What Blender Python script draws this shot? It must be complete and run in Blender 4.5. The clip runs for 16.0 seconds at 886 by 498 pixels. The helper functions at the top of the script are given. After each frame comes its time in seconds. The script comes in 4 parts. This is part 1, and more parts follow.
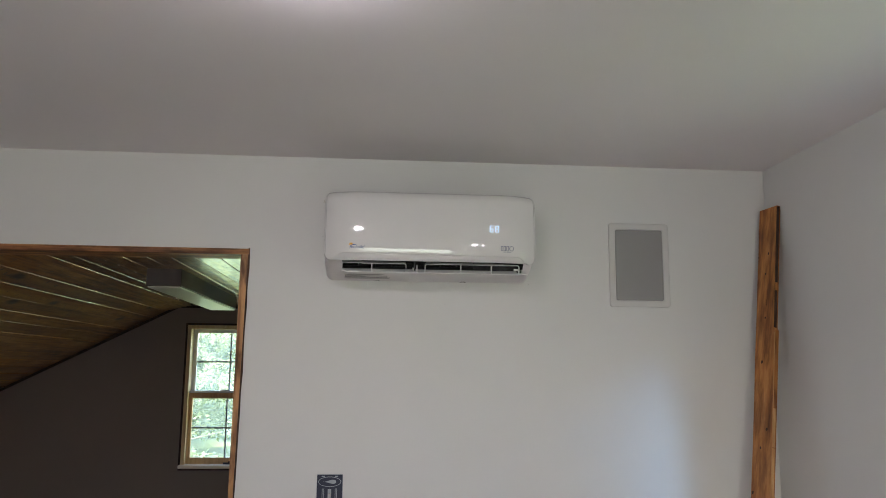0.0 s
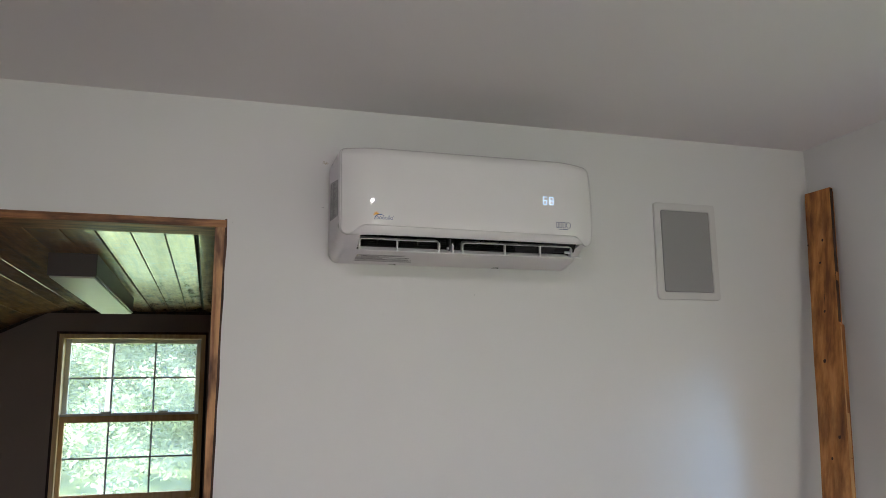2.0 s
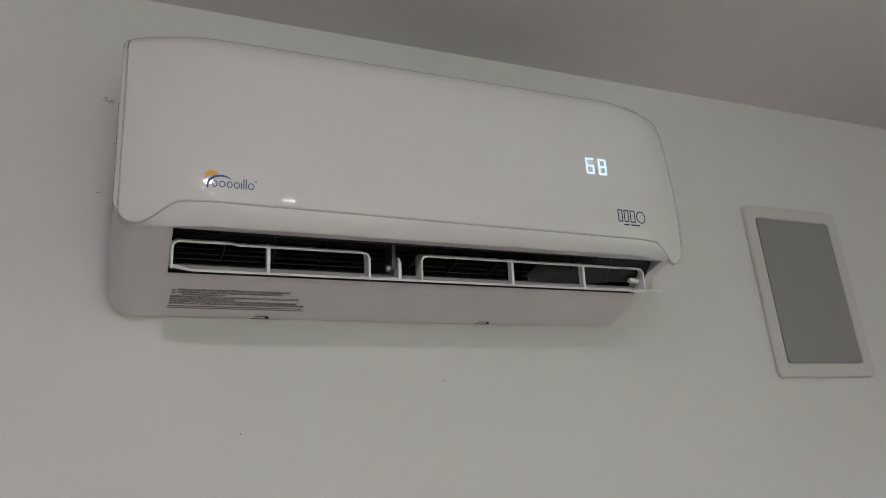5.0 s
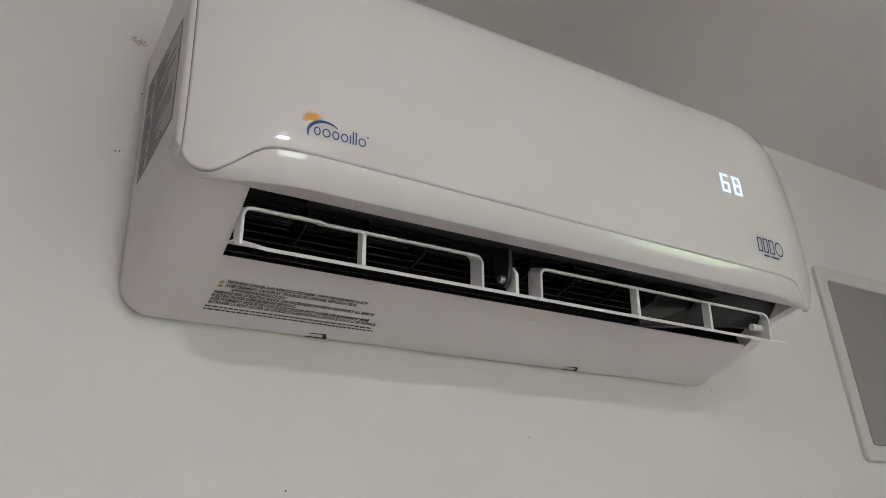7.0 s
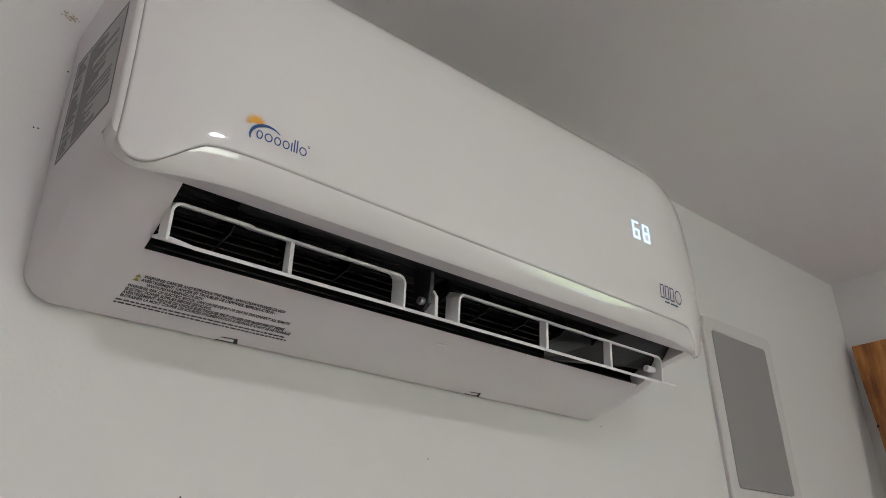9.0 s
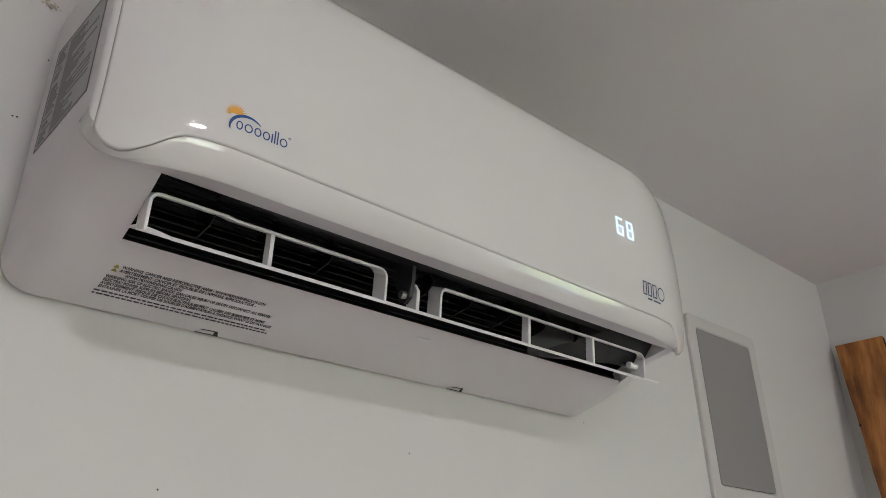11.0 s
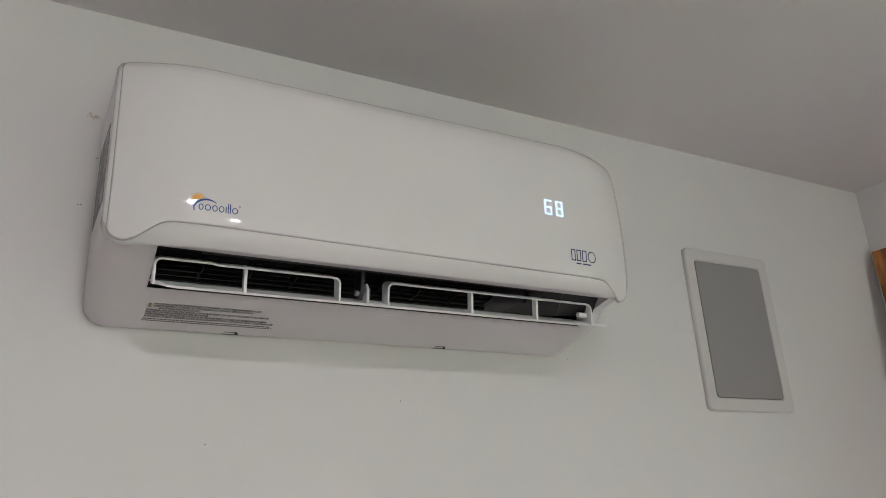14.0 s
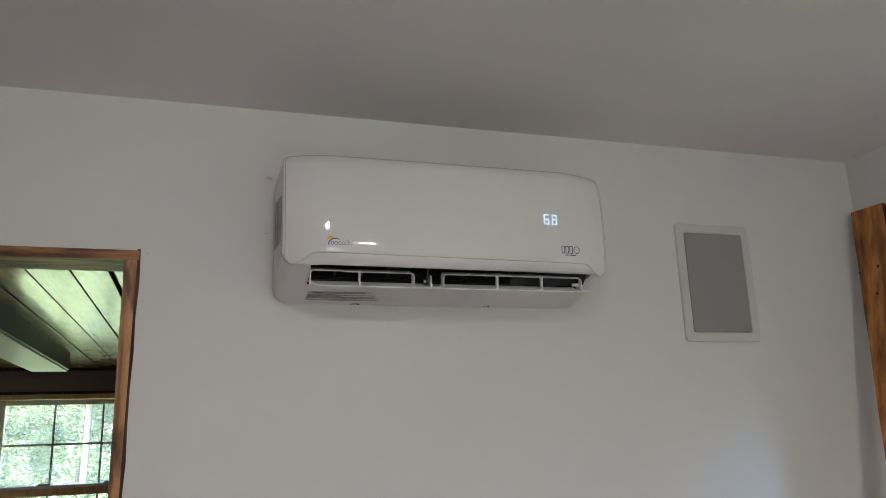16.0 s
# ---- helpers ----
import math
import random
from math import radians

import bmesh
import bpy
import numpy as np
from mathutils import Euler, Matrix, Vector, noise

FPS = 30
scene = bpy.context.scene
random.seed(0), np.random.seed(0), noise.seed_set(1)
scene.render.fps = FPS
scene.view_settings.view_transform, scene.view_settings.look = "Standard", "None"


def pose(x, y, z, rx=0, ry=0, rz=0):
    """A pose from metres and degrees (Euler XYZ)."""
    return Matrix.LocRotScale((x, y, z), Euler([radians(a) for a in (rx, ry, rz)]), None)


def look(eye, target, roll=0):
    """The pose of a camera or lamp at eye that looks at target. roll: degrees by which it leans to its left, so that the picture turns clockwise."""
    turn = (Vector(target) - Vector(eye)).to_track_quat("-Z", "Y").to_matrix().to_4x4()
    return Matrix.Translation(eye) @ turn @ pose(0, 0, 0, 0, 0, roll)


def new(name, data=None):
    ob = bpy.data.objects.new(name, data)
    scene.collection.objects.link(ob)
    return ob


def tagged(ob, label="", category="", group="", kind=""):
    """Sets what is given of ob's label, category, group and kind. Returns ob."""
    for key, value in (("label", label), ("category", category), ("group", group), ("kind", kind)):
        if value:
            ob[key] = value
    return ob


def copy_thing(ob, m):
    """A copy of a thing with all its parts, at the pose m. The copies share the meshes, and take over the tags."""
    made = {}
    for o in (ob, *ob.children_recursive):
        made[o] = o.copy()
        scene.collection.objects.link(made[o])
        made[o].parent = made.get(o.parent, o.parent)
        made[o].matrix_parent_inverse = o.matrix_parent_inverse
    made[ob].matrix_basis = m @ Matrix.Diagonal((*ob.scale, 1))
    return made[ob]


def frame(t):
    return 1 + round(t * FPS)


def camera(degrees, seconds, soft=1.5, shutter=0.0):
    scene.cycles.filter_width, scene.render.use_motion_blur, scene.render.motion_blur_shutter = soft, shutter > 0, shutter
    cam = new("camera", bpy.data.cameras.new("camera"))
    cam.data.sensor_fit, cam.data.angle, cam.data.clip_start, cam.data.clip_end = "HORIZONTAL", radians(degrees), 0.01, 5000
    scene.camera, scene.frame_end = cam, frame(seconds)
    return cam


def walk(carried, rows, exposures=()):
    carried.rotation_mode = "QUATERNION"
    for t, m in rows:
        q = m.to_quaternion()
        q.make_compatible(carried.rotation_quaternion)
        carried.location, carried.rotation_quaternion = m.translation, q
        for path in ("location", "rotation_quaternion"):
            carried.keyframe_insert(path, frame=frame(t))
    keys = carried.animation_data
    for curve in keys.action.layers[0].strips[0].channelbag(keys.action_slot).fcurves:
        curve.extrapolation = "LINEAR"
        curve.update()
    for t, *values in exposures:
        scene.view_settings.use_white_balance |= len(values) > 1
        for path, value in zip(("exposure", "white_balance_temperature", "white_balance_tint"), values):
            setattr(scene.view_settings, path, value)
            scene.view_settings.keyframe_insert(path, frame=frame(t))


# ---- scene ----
cam = camera(59.9, 16.0, soft=0.9)
PATH = [
    (0, (0.035, -0.032, 1.691), (0.196, 1.936, 2.004), 0.5),
    (0.5, (-0.114, 0.042, 1.681), (0.139, 2.0, 2.001), 0.6),
    (1, (-0.215, 0.2, 1.684), (0.151, 2.139, 2.009), 0.4),
    (1.5, (-0.387, 0.397, 1.681), (0.097, 2.308, 2.019), -0.1),
    (2, (-0.446, 0.606, 1.667), (0.121, 2.491, 2.02), -0.7),
    (2.5, (-0.433, 0.888, 1.693), (0.217, 2.738, 2.087), -1.0),
    (3, (-0.467, 1.184, 1.704), (0.28, 2.984, 2.156), -1.8),
    (3.5, (-0.413, 1.397, 1.713), (0.388, 3.157, 2.225), -3.2),
    (4, (-0.271, 1.524, 1.724), (0.525, 3.264, 2.307), -4.6),
    (4.2, (-0.241, 1.578, 1.748), (0.565, 3.31, 2.341), -5.0),
    (6.3, (-0.069, 1.916, 1.755), (0.686, 3.582, 2.564), -4.2),
    (6.5, (-0.131, 1.959, 1.755), (0.696, 3.58, 2.585), -4.3),
    (7, (-0.237, 2.015, 1.767), (0.731, 3.548, 2.61), -3.3),
    (7.5, (-0.26, 2.028, 1.768), (0.806, 3.487, 2.626), -2.2),
    (8, (-0.269, 2.025, 1.768), (0.856, 3.43, 2.639), -1.7),
    (8.5, (-0.266, 2.023, 1.768), (0.896, 3.397, 2.64), -1.3),
    (9, (-0.264, 2.024, 1.766), (0.916, 3.38, 2.642), -1.1),
    (11.5, (-0.256, 2.018, 1.764), (0.949, 3.358, 2.631), -1.0),
    (12, (-0.256, 2.009, 1.766), (0.953, 3.345, 2.633), -1.4),
    (12.5, (-0.251, 2.004, 1.768), (0.957, 3.345, 2.63), -1.9),
    (13, (-0.241, 1.999, 1.767), (0.903, 3.412, 2.6), -2.3),
    (13.5, (-0.195, 1.869, 1.755), (0.836, 3.398, 2.529), -2.7),
    (14, (-0.2, 1.681, 1.751), (0.713, 3.323, 2.436), -3.1),
    (14.5, (-0.294, 1.466, 1.738), (0.524, 3.185, 2.35), -3.2),
    (15, (-0.304, 1.238, 1.727), (0.416, 3.023, 2.271), -2.7),
    (15.5, (-0.276, 1.07, 1.718), (0.363, 2.9, 2.208), -2.3),
    (16, (-0.298, 1.019, 1.716), (0.298, 2.869, 2.188), -2.0),
]
EXPOSURES = [(0.0, 3.11), (1.0, 3.16), (2.0, 3.07), (2.5, 2.89), (3.5, 2.71), (4.2, 2.82), (6.3, 3.38), (8.0, 3.4), (13.0, 3.38), (14.5, 3.29), (15.5, 3.08), (16.0, 2.95)]
walk(cam, [(t, look(eye, target, roll)) for t, eye, target, roll in PATH], EXPOSURES)


# ---- light ----
world = bpy.data.worlds.new("world")
scene.world = world
world.use_nodes = True
wn = world.node_tree
sky = wn.nodes.new("ShaderNodeTexSky")
sky.sky_type, sky.sun_disc = "NISHITA", False
sky.sun_elevation, sky.sun_rotation = radians(49), radians(211)
wn.nodes["Background"].inputs["Strength"].default_value = 0.15
wn.links.new(sky.outputs["Color"], wn.nodes["Background"].inputs["Color"])

sun = new("sun", bpy.data.lights.new("sun", "SUN"))
sun.data.energy, sun.data.angle, sun.data.color = 3.4, radians(7.0), (1.0, 0.97, 0.92)
sun.matrix_world = look((-18, -30, 40), (0, 0, 0))


def area_lamp(name, eye, target, width, height, power, colour):
    lamp = new(name, bpy.data.lights.new(name, "AREA"))
    lamp.data.shape, lamp.data.size, lamp.data.size_y = "RECTANGLE", width, height
    lamp.data.energy, lamp.data.color = power, colour
    lamp.matrix_world = look(eye, target)
    return lamp


# added lamps for sky light: one outside the side window, one in the rear opening
area_lamp("daylight_side", (1.80, 0.46, 2.25), (1.30, 0.46, 1.45), 0.24, 0.22, 10.5, (0.32, 0.60, 1.0))
area_lamp("daylight_rear", (0.26, -2.86, 1.45), (0.26, 0, 1.75), 0.95, 0.85, 1.1, (0.95, 0.92, 1.0))


# ---- materials ----
def mat(name):
    m = bpy.data.materials.new(name)
    m.use_nodes = True
    return m, m.node_tree.nodes, m.node_tree.links, m.node_tree.nodes["Principled BSDF"]


def ramp(nodes, stops):
    r = nodes.new("ShaderNodeValToRGB")
    el = r.color_ramp.elements
    while len(el) < len(stops):
        el.new(0.5)
    for e, (p, c) in zip(el, stops):
        e.position, e.color = p, (*c, 1)
    return r


def coords(nodes, links, scale=(1, 1, 1)):
    tc = nodes.new("ShaderNodeTexCoord")
    mp = nodes.new("ShaderNodeMapping")
    mp.inputs["Scale"].default_value = scale
    links.new(tc.outputs["Object"], mp.inputs["Vector"])
    return mp.outputs["Vector"]


def noise_tex(nodes, links, vec, scale, detail=3, rough=0.5):
    n = nodes.new("ShaderNodeTexNoise")
    n.inputs["Scale"].default_value, n.inputs["Detail"].default_value, n.inputs["Roughness"].default_value = scale, detail, rough
    links.new(vec, n.inputs["Vector"])
    return n.outputs["Fac"]


def bump(nodes, links, height, bsdf, strength, distance):
    b = nodes.new("ShaderNodeBump")
    b.inputs["Strength"].default_value, b.inputs["Distance"].default_value = strength, distance
    links.new(height, b.inputs["Height"])
    links.new(b.outputs["Normal"], bsdf.inputs["Normal"])


def paint(name, colour, rough=0.6, texture=0.12, var=0.05, grain=260):
    m, n, l, b = mat(name)
    v = coords(n, l)
    broad = noise_tex(n, l, v, 1.3, 4)
    lo = tuple(c * (1 - var) for c in colour)
    r = ramp(n, [(0.3, lo), (0.7, colour)])
    l.new(broad, r.inputs["Fac"])
    l.new(r.outputs["Color"], b.inputs["Base Color"])
    b.inputs["Roughness"].default_value = rough
    fine = noise_tex(n, l, v, grain, 2)
    bump(n, l, fine, b, texture, 0.0015)
    return m


def plastic(name, colour, rough=0.25, var=0.03, coat=0.0):
    m, n, l, b = mat(name)
    v = coords(n, l)
    f = noise_tex(n, l, v, 9, 3)
    r = ramp(n, [(0.3, tuple(c * (1 - var) for c in colour)), (0.7, colour)])
    l.new(f, r.inputs["Fac"])
    l.new(r.outputs["Color"], b.inputs["Base Color"])
    b.inputs["Roughness"].default_value = rough
    b.inputs["Coat Weight"].default_value = coat
    b.inputs["Coat Roughness"].default_value = 0.04
    return m


def plain(name, colour, rough=0.5, metal=0.0):
    m, n, l, b = mat(name)
    b.inputs["Base Color"].default_value = (*colour, 1)
    b.inputs["Roughness"].default_value, b.inputs["Metallic"].default_value = rough, metal
    return m


def wood(name, dark, mid, light, along="y", grain=55, rough=0.5, coat=0.0, blotch=3.0, island=False, relief=0.25, knots=0.0, burn=0.0):
    """Boards with the grain running along one axis."""
    m, n, l, b = mat(name)
    k = 0.06
    scale = {"x": (k, 1, 1), "y": (1, k, 1), "z": (1, 1, k)}[along]
    vec = coords(n, l, scale)
    offset = None
    if island:
        geo = n.new("ShaderNodeNewGeometry")
        add = n.new("ShaderNodeVectorMath")
        add.operation = "MULTIPLY_ADD"
        comb = n.new("ShaderNodeCombineXYZ")
        for i in "XYZ":
            l.new(geo.outputs["Random Per Island"], comb.inputs[i])
        l.new(comb.outputs["Vector"], add.inputs[0])
        add.inputs[1].default_value = (3.7, 5.1, 2.9)
        l.new(vec, add.inputs[2])
        vec = add.outputs["Vector"]
    streak = noise_tex(n, l, vec, grain, 5, 0.6)
    stain = noise_tex(n, l, vec, blotch * 3, 3, 0.6)
    mix = n.new("ShaderNodeMath")
    mix.operation = "MULTIPLY_ADD"
    mix.inputs[1].default_value = 0.55
    l.new(streak, mix.inputs[0])
    half = n.new("ShaderNodeMath")
    half.operation = "MULTIPLY"
    half.inputs[1].default_value = 0.45
    l.new(stain, half.inputs[0])
    l.new(half.outputs[0], mix.inputs[2])
    r = ramp(n, [(0.39, dark), (0.5, mid), (0.61, light)])
    l.new(mix.outputs[0], r.inputs["Fac"])
    colour = r.outputs["Color"]
    if knots:
        vk = coords(n, l, tuple(0.45 if s < 1 else 1 for s in scale))
        vor = n.new("ShaderNodeTexVoronoi")
        vor.inputs["Scale"].default_value = knots
        l.new(vk, vor.inputs["Vector"])
        kr = ramp(n, [(0.06, (0.10, 0.06, 0.04)), (0.16, (1, 1, 1))])
        l.new(vor.outputs["Distance"], kr.inputs["Fac"])
        mul = n.new("ShaderNodeMix")
        mul.data_type, mul.blend_type = "RGBA", "MULTIPLY"
        mul.inputs["Factor"].default_value = 1.0
        l.new(colour, mul.inputs["A"])
        l.new(kr.outputs["Color"], mul.inputs["B"])
        colour = mul.outputs["Result"]
    if burn:
        # long scorched patches
        vb = coords(n, l, tuple(0.28 if c < 1 else 1 for c in scale))
        patch = noise_tex(n, l, vb, 24, 4, 0.55)
        br = ramp(n, [(0.46, (1, 1, 1)), (0.66, (1 - burn, 1 - burn * 1.08, 1 - burn * 1.12))])
        l.new(patch, br.inputs["Fac"])
        bmul = n.new("ShaderNodeMix")
        bmul.data_type, bmul.blend_type = "RGBA", "MULTIPLY"
        bmul.inputs["Factor"].default_value = 1.0
        l.new(colour, bmul.inputs["A"])
        l.new(br.outputs["Color"], bmul.inputs["B"])
        colour = bmul.outputs["Result"]
    if island:
        hsv = n.new("ShaderNodeHueSaturation")
        rng = n.new("ShaderNodeMapRange")
        rng.inputs["To Min"].default_value, rng.inputs["To Max"].default_value = 0.7, 1.25
        l.new(geo.outputs["Random Per Island"], rng.inputs["Value"])
        l.new(rng.outputs["Result"], hsv.inputs["Value"])
        l.new(colour, hsv.inputs["Color"])
        colour = hsv.outputs["Color"]
    l.new(colour, b.inputs["Base Color"])
    b.inputs["Roughness"].default_value = rough
    b.inputs["Coat Weight"].default_value = coat
    b.inputs["Coat Roughness"].default_value = 0.10
    bump(n, l, streak, b, relief, 0.004)
    if coat > 0.5:
        # patchy varnish that follows the grain
        l.new(b.inputs["Normal"].links[0].from_socket, b.inputs["Coat Normal"])
        worn = noise_tex(n, l, coords(n, l, tuple(0.3 if c < 1 else 1 for c in scale)), 26, 5, 0.7)
        wr = n.new("ShaderNodeMapRange")
        wr.inputs["From Min"].default_value, wr.inputs["From Max"].default_value = 0.36, 0.56
        wr.inputs["To Min"].default_value, wr.inputs["To Max"].default_value = 0.6, coat
        l.new(worn, wr.inputs["Value"])
        # short dark chatter marks across the boards
        cross = noise_tex(n, l, coords(n, l, tuple(1 if c < 1 else 0.45 for c in scale)), 75, 3, 0.6)
        cm = n.new("ShaderNodeMapRange")
        cm.inputs["From Min"].default_value, cm.inputs["From Max"].default_value = 0.61, 0.65
        cm.inputs["To Min"].default_value, cm.inputs["To Max"].default_value = 1.0, 0.12
        l.new(cross, cm.inputs["Value"])
        cw = n.new("ShaderNodeMath")
        cw.operation = "MULTIPLY"
        l.new(wr.outputs["Result"], cw.inputs[0])
        l.new(cm.outputs["Result"], cw.inputs[1])
        l.new(cw.outputs[0], b.inputs["Coat Weight"])
        dk = n.new("ShaderNodeMix")
        dk.data_type, dk.blend_type = "RGBA", "MULTIPLY"
        dk.inputs["Factor"].default_value = 1.0
        l.new(b.inputs["Base Color"].links[0].from_socket, dk.inputs["A"])
        l.new(cm.outputs["Result"], dk.inputs["B"])
        l.new(dk.outputs["Result"], b.inputs["Base Color"])
    return m


def emitter(name, colour, strength):
    m, n, l, b = mat(name)
    b.inputs["Base Color"].default_value = (*colour, 1)
    b.inputs["Emission Color"].default_value = (*colour, 1)
    b.inputs["Emission Strength"].default_value = strength
    return m


def glass():
    """Window glass with a thin translucent film that paints in the bright haze outside."""
    m, n, l, b = mat("window_glass")
    b.inputs["Base Color"].default_value = (0.98, 1, 0.98, 1)
    b.inputs["Roughness"].default_value, b.inputs["IOR"].default_value = 0.0, 1.12
    b.inputs["Transmission Weight"].default_value = 1.0
    veil = n.new("ShaderNodeBsdfTranslucent")
    veil.inputs["Color"].default_value = (0.9, 0.92, 0.95, 1)
    film = n.new("ShaderNodeMapRange")
    film.inputs["From Min"].default_value, film.inputs["From Max"].default_value = 0.3, 0.7
    film.inputs["To Min"].default_value, film.inputs["To Max"].default_value = 0.05, 0.12
    l.new(noise_tex(n, l, coords(n, l), 5, 4), film.inputs["Value"])
    mix = n.new("ShaderNodeMixShader")
    l.new(film.outputs["Result"], mix.inputs["Fac"])
    l.new(b.outputs["BSDF"], mix.inputs[1])
    l.new(veil.outputs["BSDF"], mix.inputs[2])
    l.new(mix.outputs["Shader"], n["Material Output"].inputs["Surface"])
    return m


def perforated():
    """Grey speaker mesh with fine round holes."""
    m, n, l, b = mat("speaker_mesh")
    v = coords(n, l)
    vor = n.new("ShaderNodeTexVoronoi")
    vor.inputs["Scale"].default_value, vor.inputs["Randomness"].default_value = 520, 0.35
    l.new(v, vor.inputs["Vector"])
    r = ramp(n, [(0.25, (0.235, 0.23, 0.228)), (0.45, (0.295, 0.29, 0.285))])
    l.new(vor.outputs["Distance"], r.inputs["Fac"])
    l.new(r.outputs["Color"], b.inputs["Base Color"])
    b.inputs["Roughness"].default_value = 0.55
    bump(n, l, vor.outputs["Distance"], b, 0.1, 0.0005)
    return m


def leaf_mat(name, a, c):
    m, n, l, b = mat(name)
    geo = n.new("ShaderNodeNewGeometry")
    r = ramp(n, [(0.0, a), (1.0, c)])
    l.new(geo.outputs["Random Per Island"], r.inputs["Fac"])
    l.new(r.outputs["Color"], b.inputs["Base Color"])
    b.inputs["Roughness"].default_value = 0.6
    tr = n.new("ShaderNodeBsdfTranslucent")
    l.new(r.outputs["Color"], tr.inputs["Color"])
    mix = n.new("ShaderNodeMixShader")
    mix.inputs["Fac"].default_value = 0.5
    l.new(b.outputs["BSDF"], mix.inputs[1])
    l.new(tr.outputs["BSDF"], mix.inputs[2])
    l.new(mix.outputs["Shader"], n["Material Output"].inputs["Surface"])
    return m


def grass_mat():
    m, n, l, b = mat("lawn")
    v = coords(n, l)
    f = noise_tex(n, l, v, 0.35, 6, 0.65)
    r = ramp(n, [(0.3, (0.17, 0.225, 0.09)), (0.5, (0.215, 0.275, 0.115)), (0.7, (0.27, 0.32, 0.145))])
    l.new(f, r.inputs["Fac"])
    l.new(r.outputs["Color"], b.inputs["Base Color"])
    b.inputs["Roughness"].default_value = 0.8
    return m


WALL = paint("wall_paint", (0.72, 0.72, 0.70), 0.55, 0.10)
CEIL = paint("ceiling_paint", (0.785, 0.755, 0.755), 0.75, 0.10)
TAN = paint("low_bounce_tan", (0.47, 0.43, 0.40), 0.6, 0.10)
BROWN = paint("brown_paint", (0.245, 0.196, 0.171), 0.6, 0.10, 0.15)
FLOOR = wood("floor_boards", (0.42, 0.36, 0.32), (0.54, 0.47, 0.42), (0.62, 0.55, 0.50), "y", 40, 0.5)
WHITE = plastic("gloss_white_plastic", (0.74, 0.735, 0.72), 0.06, 0.02, 0.3)
SATIN = plastic("satin_white_plastic", (0.76, 0.735, 0.745), 0.38, 0.03)
LOUVRE = plastic("louver_white_plastic", (0.83, 0.835, 0.82), 0.35, 0.03)
BLACK = plastic("black_plastic", (0.003, 0.003, 0.0035), 0.6, 0.2)
VANE = plastic("vane_black_plastic", (0.008, 0.008, 0.009), 0.4, 0.2)
GUARD = plastic("guard_black_plastic", (0.014, 0.014, 0.015), 0.45, 0.1)
DARKGREY = plastic("dark_grey_plastic", (0.040, 0.040, 0.045), 0.4, 0.2)
GREYSTICK = plastic("grey_sticker", (0.38, 0.38, 0.38), 0.4, 0.05)
STICKBAR = plain("sticker_bars", (0.22, 0.22, 0.225), 0.5)
INK = plain("dark_print", (0.05, 0.05, 0.055), 0.5)
BLUE = plain("blue_print", (0.010, 0.075, 0.25), 0.4)
NAVYINK = plain("navy_print", (0.008, 0.040, 0.125), 0.4)
TRIANGLE = plain("warning_yellow", (0.36, 0.30, 0.05), 0.5)
YELLOW = plain("yellow_print", (0.80, 0.42, 0.06), 0.4)
STEEL = plain("screw_steel", (0.5, 0.5, 0.5), 0.35, 1.0)
LED = emitter("display_led", (0.56, 0.76, 1.0), 0.12)
TRIM = wood("trim_wood", (0.30, 0.125, 0.045), (0.62, 0.32, 0.13), (0.74, 0.43, 0.20), "z", 60, 0.5, 0.0, 3.0, True, 0.3, 0.0, 0.72)
TRIMX = wood("head_wood", (0.20, 0.075, 0.024), (0.46, 0.21, 0.075), (0.60, 0.32, 0.13), "x", 60, 0.5, 0.0, 3.0, True, 0.3, 0.0, 0.72)
PLANK = wood("plank_wood", (0.22, 0.075, 0.017), (0.45, 0.18, 0.042), (0.60, 0.28, 0.085), "z", 48, 0.55, 0.0, 5, False, 0.2, 0.0, 0.48)
# Dark strip colour, also laid over the shaded gaps beside jamb and boards.
DARKSTRIP = wood("dark_strip", (0.012, 0.006, 0.004), (0.035, 0.015, 0.008), (0.10, 0.045, 0.02), "z", 120, 0.7)
SAP = wood("sapwood", (0.44, 0.22, 0.075), (0.58, 0.33, 0.13), (0.66, 0.40, 0.17), "z", 50, 0.5)
PINE = wood("ceiling_pine", (0.15, 0.052, 0.007), (0.41, 0.18, 0.028), (0.57, 0.29, 0.060), "y", 45, 0.34, 1.0, 2.5, True, 0.16, 5.0)
# Pale tone paints the light glinting along the board joints.
LITTONGUE = wood("lit_tongue", (0.40, 0.29, 0.13), (0.52, 0.39, 0.19), (0.6, 0.46, 0.25), "y", 45, 0.55)
LINING = wood("window_pine", (0.58, 0.38, 0.17), (0.72, 0.52, 0.27), (0.80, 0.62, 0.38), "z", 45, 0.5)
SASHWOOD = wood("sash_wood", (0.55, 0.31, 0.12), (0.70, 0.43, 0.19), (0.78, 0.52, 0.26), "z", 35, 0.5)
# Paler than the lining: sky light on the sill is put into its colour.
SILL = wood("skylit_sill", (0.74, 0.62, 0.50), (0.82, 0.72, 0.62), (0.86, 0.78, 0.69), "x", 30, 0.45)
VINYL = plastic("sash_vinyl", (0.78, 0.76, 0.73), 0.4, 0.04)
MUNTIN = plain("muntin_grey", (0.50, 0.55, 0.58), 0.5)
GLASS = glass()
MESH = perforated()
FRAMEW = plastic("speaker_frame_white", (0.62, 0.61, 0.59), 0.5, 0.03)
FIXTURE = plastic("fixture_white", (0.52, 0.50, 0.48), 0.45, 0.04)
NAVY = plastic("navy_enamel", (0.005, 0.011, 0.04), 0.45, 0.1)
SILVER = plain("pale_edge", (0.33, 0.36, 0.40), 0.4, 0.3)
LAMPGLASS = emitter("lamp_diffuser", (0.980, 0.898, 0.982), 18.8)
